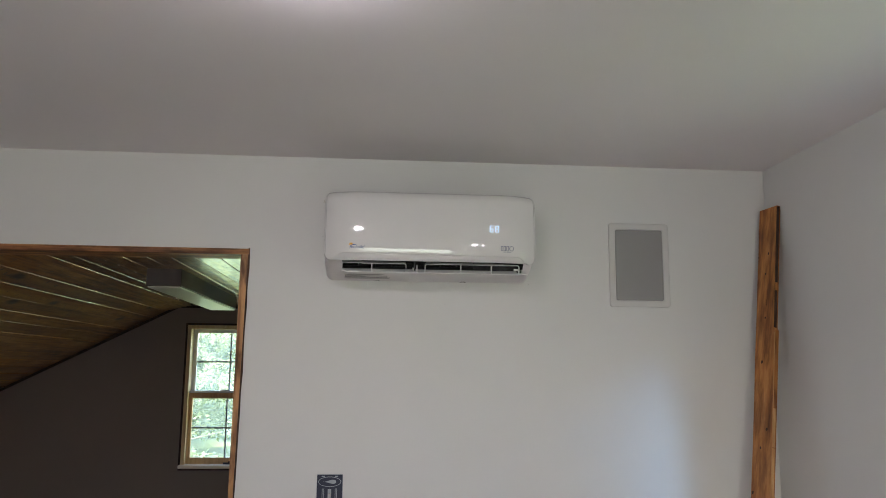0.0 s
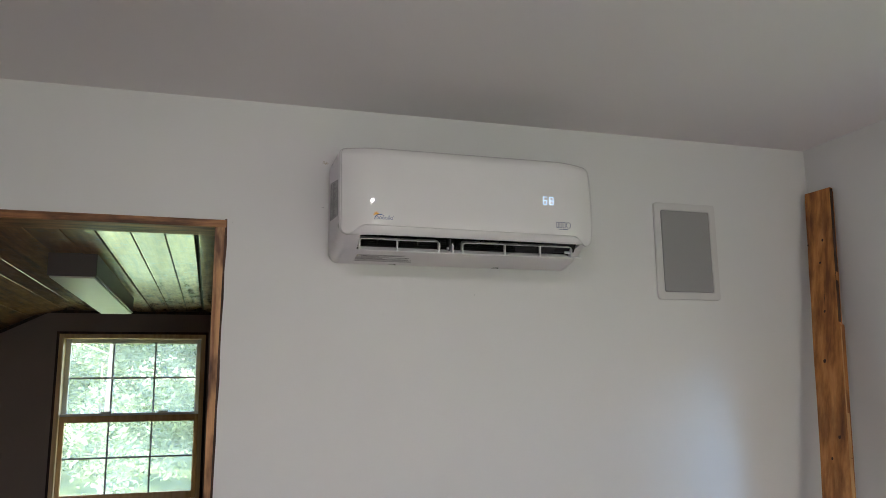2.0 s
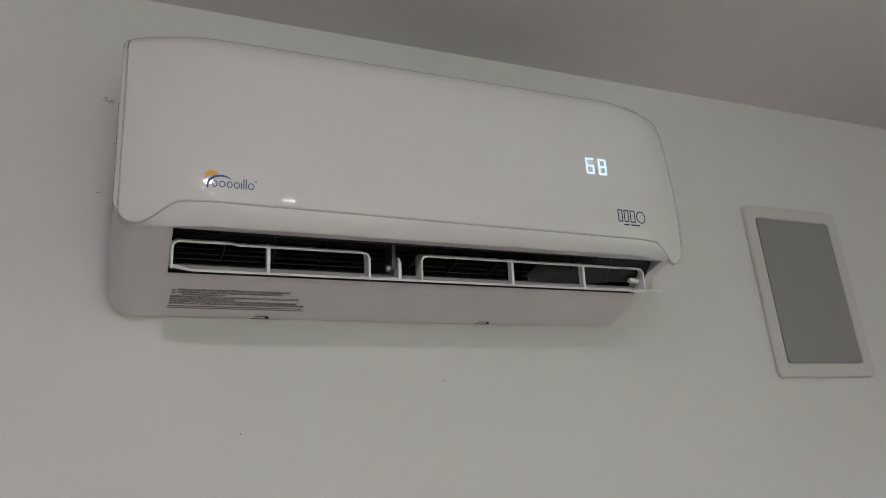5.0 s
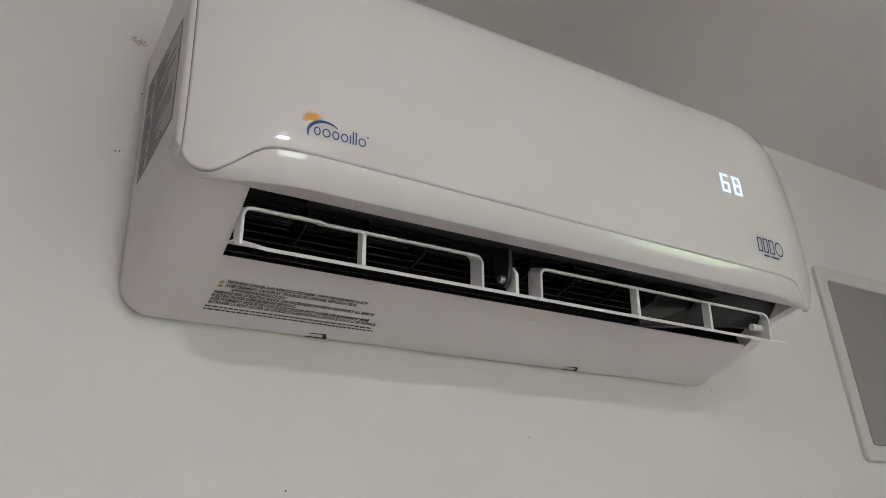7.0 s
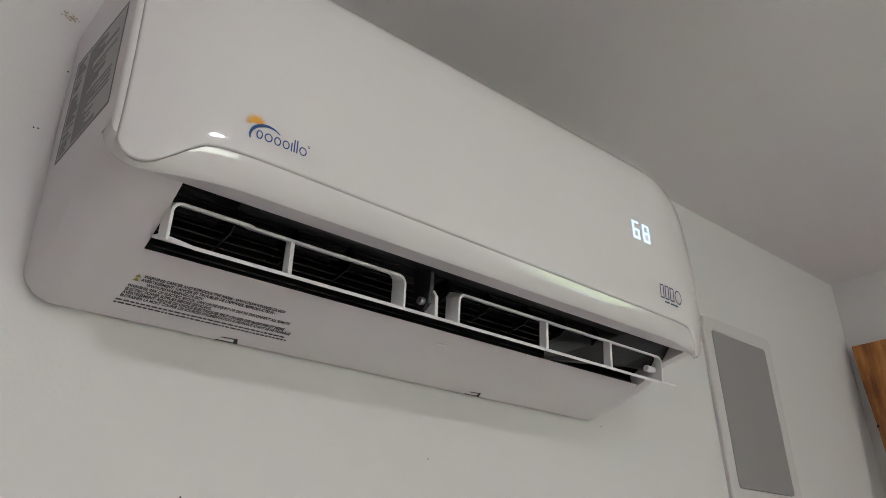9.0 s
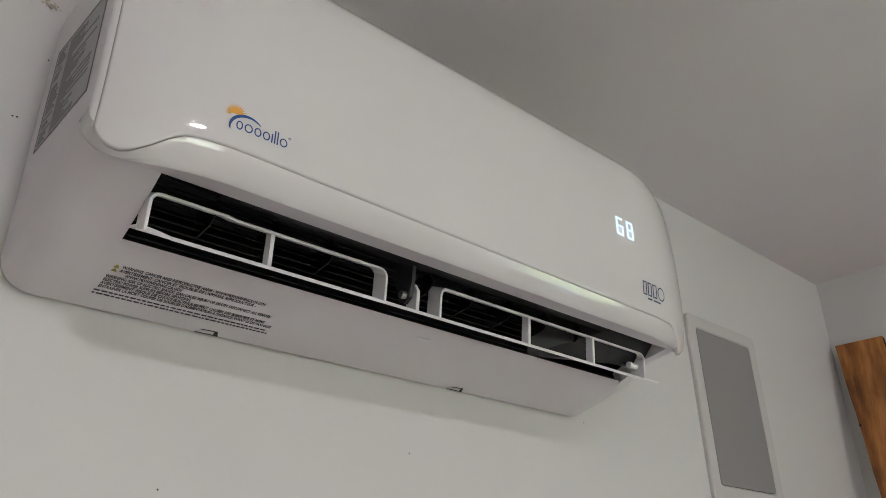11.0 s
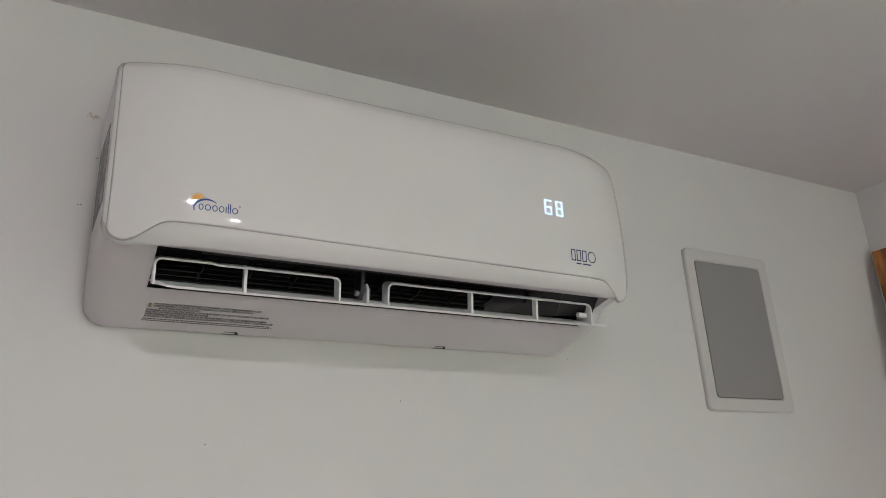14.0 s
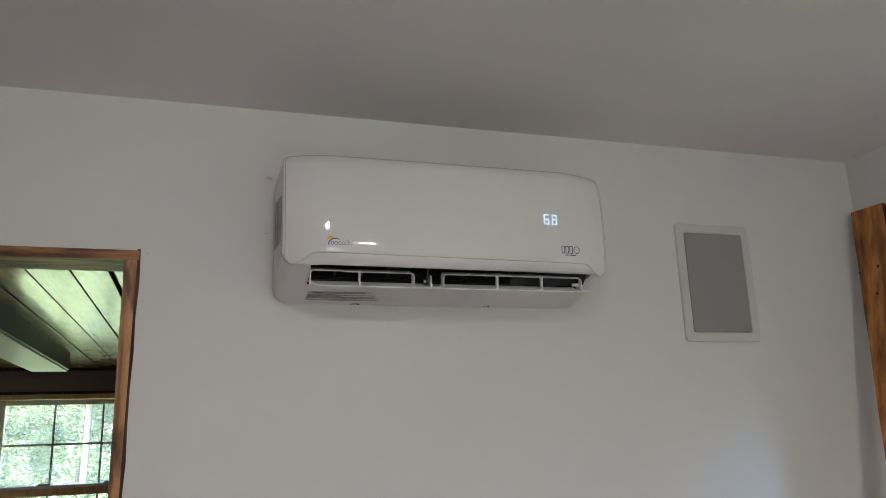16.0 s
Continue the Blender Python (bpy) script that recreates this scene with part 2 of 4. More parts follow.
STAIN = plain("brown_wall_stain", (0.46, 0.41, 0.31), 0.7)
# The near face's shadow is put into the white housing's colour.
HOUSING = plastic("shaded_housing", (0.10, 0.085, 0.086), 0.4, 0.05)
LEAF = leaf_mat("leaves", (0.20, 0.26, 0.165), (0.33, 0.40, 0.27))
BARK = paint("bark", (0.24, 0.23, 0.20), 0.9, 0.8, 0.4, 30)
LAWN = grass_mat()


# ---- mesh helpers ----
def mesh_of(bm, name, *mats, smooth=False):
    bmesh.ops.recalc_face_normals(bm, faces=bm.faces)
    me = bpy.data.meshes.new(name)
    if smooth:
        for f in bm.faces:
            f.smooth = True
    bm.to_mesh(me)
    bm.free()
    for m in mats:
        me.materials.append(m)
    if smooth:
        me.set_sharp_from_angle(angle=radians(24))
    return me


def part(name, bm, material, parent, label="", smooth=False):
    ob = new(name, mesh_of(bm, name, *(material if isinstance(material, tuple) else (material,)), smooth=smooth))
    ob.parent = parent
    if label:
        ob["label"] = label
    return ob


def thing(name, label, category, group="", kind="", at=(0, 0, 0)):
    ob = new(name)
    ob.location = at
    ob.empty_display_size = 0.05
    return tagged(ob, label, category, group, kind)


def solid(name, bm, material, label, category, kind="structure", smooth=False):
    return tagged(new(name, mesh_of(bm, name, *(material if isinstance(material, tuple) else (material,)), smooth=smooth)), label, category, "", kind)


def box(bm, x0, x1, y0, y1, z0, z1, bevel=0.0, seg=1):
    g = bmesh.ops.create_cube(bm, size=1.0)
    m = Matrix.Translation(((x0 + x1) / 2, (y0 + y1) / 2, (z0 + z1) / 2)) @ Matrix.Diagonal((x1 - x0, y1 - y0, z1 - z0, 1))
    bmesh.ops.transform(bm, matrix=m, verts=g["verts"])
    if bevel:
        edges = list({e for v in g["verts"] for e in v.link_edges})
        bmesh.ops.bevel(bm, geom=edges, offset=bevel, segments=seg, affect="EDGES", profile=0.5)
    return bm


def boxed(*a, **k):
    return box(bmesh.new(), *a, **k)


def cylinder(bm, a, b, r0, r1=None, n=16):
    a, b = Vector(a), Vector(b)
    r1 = r0 if r1 is None else r1
    m = Matrix.Translation((a + b) / 2) @ (b - a).to_track_quat("Z", "Y").to_matrix().to_4x4()
    bmesh.ops.create_cone(bm, cap_ends=True, segments=n, radius1=r0, radius2=r1, depth=(b - a).length, matrix=m)
    return bm


def prism(bm, outline, direction):
    """A closed outline (3D points) pushed along a vector."""
    d = Vector(direction)
    lo = [bm.verts.new(p) for p in outline]
    hi = [bm.verts.new(Vector(p) + d) for p in outline]
    bm.faces.new(lo)
    bm.faces.new(hi[::-1])
    for i in range(len(lo)):
        j = (i + 1) % len(lo)
        bm.faces.new((lo[i], hi[i], hi[j], lo[j]))
    return bm


def wall_mesh(axis, c0, c1, a0, a1, z0, z1, openings=(), back=0):
    """A wall with openings; axis 'y': it runs along x with faces at y = c0 and c1. Faces at c1 take material index back."""
    bm = bmesh.new()
    cuts_a = sorted({a0, a1, *(o[0] for o in openings), *(o[1] for o in openings)})
    cuts_z = sorted({z0, z1, *(o[2] for o in openings), *(o[3] for o in openings)})
    verts = {}

    def v(a, c, z):
        key = (a, c, z)
        if key not in verts:
            verts[key] = bm.verts.new((a, c, z) if axis == "y" else (c, a, z))
        return verts[key]

    def is_solid(i, k):
        if not (0 <= i < len(cuts_a) - 1 and 0 <= k < len(cuts_z) - 1):
            return False
        ma, mz = (cuts_a[i] + cuts_a[i + 1]) / 2, (cuts_z[k] + cuts_z[k + 1]) / 2
        return not any(o[0] < ma < o[1] and o[2] < mz < o[3] for o in openings)

    for i in range(len(cuts_a) - 1):
        for k in range(len(cuts_z) - 1):
            if not is_solid(i, k):
                continue
            p, q, r, s = cuts_a[i], cuts_a[i + 1], cuts_z[k], cuts_z[k + 1]
            bm.faces.new((v(p, c0, r), v(q, c0, r), v(q, c0, s), v(p, c0, s)))
            bm.faces.new((v(p, c1, r), v(p, c1, s), v(q, c1, s), v(q, c1, r))).material_index = back
            for di, dk, e, f in ((-1, 0, (p, r), (p, s)), (1, 0, (q, r), (q, s)), (0, -1, (p, r), (q, r)), (0, 1, (p, s), (q, s))):
                if not is_solid(i + di, k + dk):
                    bm.faces.new((v(e[0], c0, e[1]), v(f[0], c0, f[1]), v(f[0], c1, f[1]), v(e[0], c1, e[1])))
    return bm


def text_mesh(name, body, size, m, material, parent, depth=0.0002, align="LEFT", label="", squeeze=1.0, bold=0.0):
    cu = bpy.data.curves.new(name, "FONT")
    cu.body, cu.size, cu.extrude, cu.align_x = body, size, depth, align
    cu.resolution_u, cu.offset = 3, bold
    tmp = bpy.data.objects.new(name, cu)
    scene.collection.objects.link(tmp)
    me = bpy.data.meshes.new_from_object(tmp.evaluated_get(bpy.context.evaluated_depsgraph_get()))
    bpy.data.objects.remove(tmp)
    me.transform(m @ Matrix.Diagonal((squeeze, 1, 1, 1)))
    me.materials.append(material)
    ob = new(name, me)
    ob.parent = parent
    if label:
        ob["label"] = label
    return ob


# ---- large structure ----
WY, WX, CZ = 2.662, 1.455, 2.44      # back wall, right wall, ceiling
DX0, DX1, DZ = -1.75, -0.424, 2.105  # rough opening to the loft room
RY = -2.80                           # rear wall
LX = -2.60                           # left wall
FY, FZ = 5.36, 2.118                 # loft window wall, loft ceiling
bm_back = wall_mesh("y", WY, WY + 0.115, -4.2, WX + 0.15, 0, CZ, [(DX0, DX1, -1, DZ)], 1)
for v in bm_back.verts:  # the doorway's edge is out of plumb
    if abs(v.co.x - DX1) < 1e-5 and v.co.z < 0.5:
        v.co.x -= 0.032
wall_back = solid("wall_back", bm_back, (WALL, BROWN), "white painted drywall wall with an opening to the next room", "wall")
solid("wall_side", wall_mesh("x", WX, WX + 0.15, RY, WY, 0, CZ, [(1.02, 1.60, 1.56, 2.055)]), WALL, "white painted drywall wall with a window", "wall")
# Both unseen: rear kept tan to cut bounced light, left white to add it.
solid("wall_rear", wall_mesh("y", RY, RY - 0.15, LX - 0.15, WX + 0.15, 0, CZ, [(-0.24, 0.76, 1.0, 1.9)]), TAN, "unseen drywall wall behind the room, toned tan to cut bounced light", "wall")
solid("wall_left", wall_mesh("x", LX, LX - 0.15, RY, WY, 0, CZ), WALL, "white painted drywall wall closing the room", "wall")
solid("ceiling", boxed(LX - 0.15, WX + 0.15, RY - 0.15, WY + 0.115, CZ, CZ + 0.12), CEIL, "flat matt white painted ceiling", "ceiling")
solid("floor", boxed(-4.2, WX + 0.15, RY - 0.15, FY + 0.15, -0.12, 0), FLOOR, "pale wooden board floor", "floor")
# loft room
WIN = (-1.262, -0.480, 1.040, 1.985)
solid("wall_loft_window", wall_mesh("y", FY, FY + 0.15, -4.2, WX + 0.15, 0, 2.6, [WIN]), BROWN, "dark brown painted wall with a wood-lined window", "wall")
solid("wall_loft_right", boxed(WX, WX + 0.15, WY + 0.115, FY, 0, 2.6), BROWN, "dark brown painted wall", "wall")
solid("wall_loft_left", boxed(-4.2, -4.05, WY + 0.115, FY, 0, 2.6), BROWN, "dark brown painted low wall", "wall")


def loft_ceiling():
    """Tongue and groove boards along y: flat, then sloping down past the kink."""
    bm = bmesh.new()
    y0, y1, kink, pitch, gap = WY + 0.115, FY, -1.335, 0.0935, 0.0022
    sx, sz = -math.cos(radians(27)), -math.sin(radians(27))
    x = -0.497 + 20 * pitch
    edges = []
    while x > kink - 0.001:
        edges.append((x, FZ))
        x -= pitch
    edges = [e for e in edges if e[0] < WX]
    n = 0
    while edges[-1][0] > -4.0:
        n += 1
        edges.append((kink + sx * pitch * n, FZ + sz * pitch * n))
    for i, ((xa, za), (xb, zb)) in enumerate(zip(edges, edges[1:])):
        d = Vector((xb - xa, 0, zb - za)).normalized()
        up = Vector((-d.z, 0, d.x))
        up = up if up.z > 0 else -up
        wide = 0.022 if abs(xa + 0.497) < 0.01 else gap
        a, b = Vector((xa, 0, za)) + d * wide / 2, Vector((xb, 0, zb)) - d * gap / 2
        drop = random.uniform(-0.0012, 0.0012)
        tilt = random.uniform(-0.0016, 0.0016)
        c = 0.0014
        prof = [a + d * c, b - d * c, b + up * c, b + up * 0.018, a + up * 0.018, a + up * c]
        f0 = len(bm.faces)
        prism(bm, [Vector((p.x, y0, p.z + drop + (tilt if k in (0, 5, 4) else -tilt))) for k, p in enumerate(prof)], (0, y1 - y0, random.uniform(-0.004, 0.004)))
        # the tongue in the joint, painted pale for bevel glints or black for shade
        t0, t1 = Vector((xb, 0, zb)) - d * 0.004 + up * 0.006, Vector((xb, 0, zb)) + d * 0.004 + up * 0.006
        k = len(bm.faces)
        prism(bm, [Vector((p.x, y0, p.z)) for p in (t0, t1, t1 + up * 0.008, t0 + up * 0.008)], (0, y1 - y0, 0))
        bm.faces.ensure_lookup_table()
        for f in bm.faces[k:]:
            f.material_index = 1 if xb < -0.86 else 2
    # deck above the boards
    k = len(bm.faces)
    box(bm, -1.34, WX, y0, y1, FZ + 0.030, FZ + 0.06)
    ex = -4.1
    ez = FZ + (ex - kink) * math.tan(radians(27))
    prism(bm, [(kink, y0, FZ + 0.032), (ex, y0, ez + 0.032), (ex, y0, ez + 0.06), (kink, y0, FZ + 0.06)], (0, y1 - y0, 0))
    bm.faces.ensure_lookup_table()
    for f in bm.faces[k:]:
        f.material_index = 2
    return bm


solid("ceiling_loft", loft_ceiling(), (PINE, LITTONGUE, BLACK), "varnished knotty pine boards on the loft ceiling, flat then sloping", "ceiling")

# dark strip drawn as the shaded gap where the boards meet the window wall
gap = thing("trim", "dark strip standing in for the shadow gap between pine boards and brown wall", "trim", kind="structure")
part("strip", boxed(-1.335, WX, FY - 0.010, FY, FZ - 0.016, FZ - 0.001), DARKSTRIP, gap)
drop = 2.7 * math.tan(radians(27))
part("strip", prism(bmesh.new(), [(-1.335, FY - 0.010, FZ - 0.001), (-4.035, FY - 0.010, FZ - 0.001 - drop), (-4.035, FY - 0.010, FZ - 0.019 - drop), (-1.335, FY - 0.010, FZ - 0.019)], (0, 0.010, 0)), DARKSTRIP, gap)

# opening lining
lining = thing("door_1", "rough-sawn stained wood lining of the open doorway", "doorway", kind="structure")
part("head_board", boxed(DX0, DX1 + 0.003, WY - 0.006, WY + 0.118, DZ - 0.020, DZ, bevel=0.0015), TRIMX, lining)
bm = prism(bmesh.new(), [(DX1 - 0.0005, WY - 0.005, DZ - 0.0205), (DX1 - 0.025, WY - 0.005, DZ - 0.0205), (DX1 - 0.028, WY - 0.005, 1.2), (DX1 - 0.050, WY - 0.005, 0), (DX1 - 0.032, WY - 0.005, 0)], (0, 0.122, 0))
part("jamb_board", bm, TRIM, lining)
rough = random.Random(8)
# A ragged dark strip paints in the shadow gap next to the jamb.
bm = prism(bmesh.new(), [(DX1 + 0.0058 - 0.032 * k / 30 + rough.uniform(-0.0016, 0.0014), WY - 0.0022, (DZ + 0.003) * (1 - k / 30)) for k in range(31)] + [(DX1 - 0.0324, WY - 0.0022, 0), (DX1 - 0.0004, WY - 0.0022, DZ + 0.003)], (0, 0.006, 0))
part("dark_edge", bm, DARKSTRIP, lining, "ragged dark strip standing in for the shadow gap at the drywall")
part("jamb_board", boxed(DX0, DX0 + 0.022, WY - 0.005, WY + 0.117, 0, DZ - 0.0205, bevel=0.0015), TRIM, lining)


# ---- loft window ----
def loft_window():
    x0, x1, z0, z1 = WIN
    w = thing("window_1", "double-hung window with grey muntins in a pale pine lining", "window", kind="structure")
    t = 0.024
    yi, yo = FY - 0.008, FY + 0.12
    part("lining_side", boxed(x0, x0 + t, yi, yo, z0, z1), LINING, w, "pale pine lining board")
    part("lining_side", boxed(x1 - t, x1, yi, yo, z0, z1), LINING, w, "pale pine lining board")
    part("lining_head", boxed(x0 + t, x1 - t, yi, yo, z1 - t, z1), LINING, w, "pale pine lining board")
    part("window_sill", boxed(x0 - 0.004, x1 + 0.004, FY - 0.055, yo, z0, z0 + 0.022, bevel=0.003), SILL, w, "sill board paled as if lit by the sky")
    # narrow dark edge round the lining
    for n, a in enumerate(((x0 - 0.014, x0 - 0.001, z0 - 0.016, z1 + 0.014), (x1 + 0.001, x1 + 0.014, z0 - 0.016, z1 + 0.014),
                           (x0 - 0.001, x1 + 0.001, z1 + 0.001, z1 + 0.014), (x0 - 0.001, x1 + 0.001, z0 - 0.016, z0 - 0.001))):
        part("edge_strip", boxed(a[0], a[1], FY - 0.006, FY + 0.01, a[2], a[3]), DARKSTRIP, w, "narrow dark edge strip")

    def sash(name, xa, xb, za, zb, y, stile, top, bottom, material):
        fr = thing(name, "", "")
        fr.parent = w
        bm = bmesh.new()
        box(bm, xa, xa + stile, y, y + 0.03, za, zb, bevel=0.003)
        box(bm, xb - stile, xb, y, y + 0.03, za, zb, bevel=0.003)
        box(bm, xa + stile, xb - stile, y + 0.0005, y + 0.0295, zb - top, zb)
        box(bm, xa + stile, xb - stile, y + 0.0005, y + 0.0295, za, za + bottom)
        part("sash_frame", bm, material, fr)
        gx0, gx1, gz0, gz1 = xa + stile, xb - stile, za + bottom, zb - top
        pane = part("pane", boxed(gx0, gx1, y + 0.013, y + 0.016, gz0, gz1), GLASS, fr)
        pane.visible_shadow = False
        for i in (1, 2):
            cx = gx0 + (gx1 - gx0) * i / 3
            part("muntin", boxed(cx - 0.005, cx + 0.005, y + 0.009, y + 0.020, gz0, gz1), MUNTIN, fr)
        cz = (gz0 + gz1) / 2
        part("muntin", boxed(gx0, gx1, y + 0.0095, y + 0.0195, cz - 0.005, cz + 0.005), MUNTIN, fr)

    zm = 1.527
    sash("upper_sash", x0 + t, x1 - t, zm - 0.01, z1 - t, FY + 0.075, 0.026, 0.024, 0.026, VINYL)
    sash("lower_sash", x0 + t, x1 - t, z0 + 0.022, zm + 0.002, FY + 0.035, 0.024, 0.036, 0.040, SASHWOOD)
    part("meeting_rail_cap", boxed(x0 + t, x1 - t, FY + 0.030, FY + 0.07, zm + 0.002, zm + 0.016, bevel=0.002), VINYL, w, "grey-white meeting rail")
    for cx in (x0 + 0.26, x1 - 0.22):
        part("sash_lock", boxed(cx - 0.03, cx + 0.03, FY + 0.034, FY + 0.058, zm + 0.016, zm + 0.026, bevel=0.004), FIXTURE, w)
    return w


loft_window()


# ---- air conditioner ----
AX0, AX1, AZ = -0.152, 0.553, 2.0


def at(x, d, z):
    """A point of the unit: d out from the wall, z over its lowest edge."""
    return Vector((x, WY - d, AZ + z))


FRONT = [(0.020, 0.174), (0.038, 0.1890), (0.052, 0.1960), (0.068, 0.1993), (0.085, 0.2017), (0.10, 0.2027), (0.12, 0.2033), (0.14, 0.2035), (0.16, 0.2032), (0.18, 0.2023),
         (0.20, 0.2010), (0.22, 0.1992), (0.240, 0.1962), (0.258, 0.1908), (0.272, 0.1812), (0.2815, 0.1665), (0.2872, 0.1450), (0.2892, 0.1150)]
RIM, CORNER = 0.0048, 0.026     # width of the casing's rim round the panel, radius of its lower corners


def front_d(z):
    return float(np.interp(z, [p[0] for p in FRONT], [p[1] for p in FRONT]))


def front_normal(z):
    a, b = front_d(z - 0.004), front_d(z + 0.004)
    n = Vector((0.008, -(b - a)))  # (d, z)
    return n.normalized()


def bow(x):
    """How far the front falls back towards its two ends."""
    e = max(0.0, 0.105 - min(x - AX0, AX1 - x))
    return e * e / 0.42


def smooth01(t):
    t = min(1.0, max(0.0, t))
    return t * t * (3 - 2 * t)


def lift(e, r):
    """How far a rounded corner of radius r rises at e from the end."""
    return 0.0 if e >= r else r - math.sqrt(max(0.0, r * r - (r - max(e, 0.0)) ** 2))


def panel_foot(x):
    """Height of the panel's lower edge, with its wave and rounded corner at both ends."""
    u = min(x - AX0, AX1 - x)
    z = 0.0680 - 0.0075 * (x + 0.07) - 0.0212 * (1 - smooth01((u - 0.022) / 0.043))
    return z + lift(u - RIM, 0.018)


def chin_foot(x):
    """Height of the sharp lower edge of the strip under the panel."""
    u = min(x - AX0, AX1 - x)
    return 0.0468 - 0.0006 * (1 - smooth01((u - 0.03) / 0.05)) + lift(u, CORNER)


def corner_in(z):
    """Rounding of the upper corners, seen from the front."""
    e = z - 0.255
    return 0.0 if e <= 0 else 0.032 - math.sqrt(max(0.0, 0.032 ** 2 - min(e, 0.0315) ** 2))


def squeeze(x, z):
    mid, half = (AX0 + AX1) / 2, (AX1 - AX0) / 2
    return mid + (x - mid) * (1 - corner_in(z) / half)


def front_panel():
    """The curved cover, let into the casing's rim with a fine groove round it."""
    bm = bmesh.new()
    r, p0, p1 = 0.0015, AX0 + RIM + 0.0003, AX1 - RIM - 0.0003
    side = [(r * (1 - math.cos(radians(a))), -r * (1 - math.sin(radians(a)))) for a in range(0, 91, 18)]
    xs = [(p0, -0.006)] + [(p0 + e, o) for e, o in side]
    xs += [(p0 + e, 0.0) for e in np.linspace(0.0035, 0.078, 46)] + [(x, 0.0) for x in np.linspace(p0 + 0.085, p1 - 0.085, 50)] + [(p1 - e, 0.0) for e in np.linspace(0.078, 0.0035, 46)]
    xs += [(p1 - e, o) for e, o in reversed(side)] + [(p1, -0.006)]
    q, top = 0.0024, 0.2892
    feet = [(0.0, -0.006)] + [(q * (1 - math.cos(radians(a))), -q * (1 - math.sin(radians(a)))) for a in range(0, 91, 18)]
    rows = []
    for x, ox in xs:
        zb = panel_foot(x) + 0.0006
        col = [(zb + h, oz) for h, oz in feet]
        z1 = zb + q
        col += [(z1 + (top - z1) * (1 - (1 - v) ** 1.7), 0.0) for v in np.linspace(0, 1, 34)[1:]]
        pts = []
        for z, oz in col:
            n = front_normal(min(z, 0.281))
            o = min(ox, oz)
            d = front_d(z) - bow(x)
            pts.append(at(squeeze(x, z), d + o * n.x, z + o * n.y))
        rows.append([bm.verts.new(p) for p in pts])
    for a, b in zip(rows, rows[1:]):
        for i in range(len(a) - 1):
            bm.faces.new((a[i], b[i], b[i + 1], a[i + 1]))
    bmesh.ops.remove_doubles(bm, verts=bm.verts, dist=1e-6)
    return bm


LOWER = [(0.0, 0.0030), (0.006, 0.0002), (0.020, 0.0034), (0.050, 0.0106), (0.0915, 0.0212), (0.108, 0.0268), (0.128, 0.0345), (0.146, 0.0425)]
SLOT = (4, 8)            # the part of the profile that the outlet leaves open
SX0, SX1 = -0.0935, 0.518


def slot_head(x):
    """The outlet's upper edge (d, z)."""
    t = min(1.0, max(0.0, (x - SX0) / (SX1 - SX0)))
    return 0.1600 + 0.0065 * t, 0.0528 - 0.0042 * t


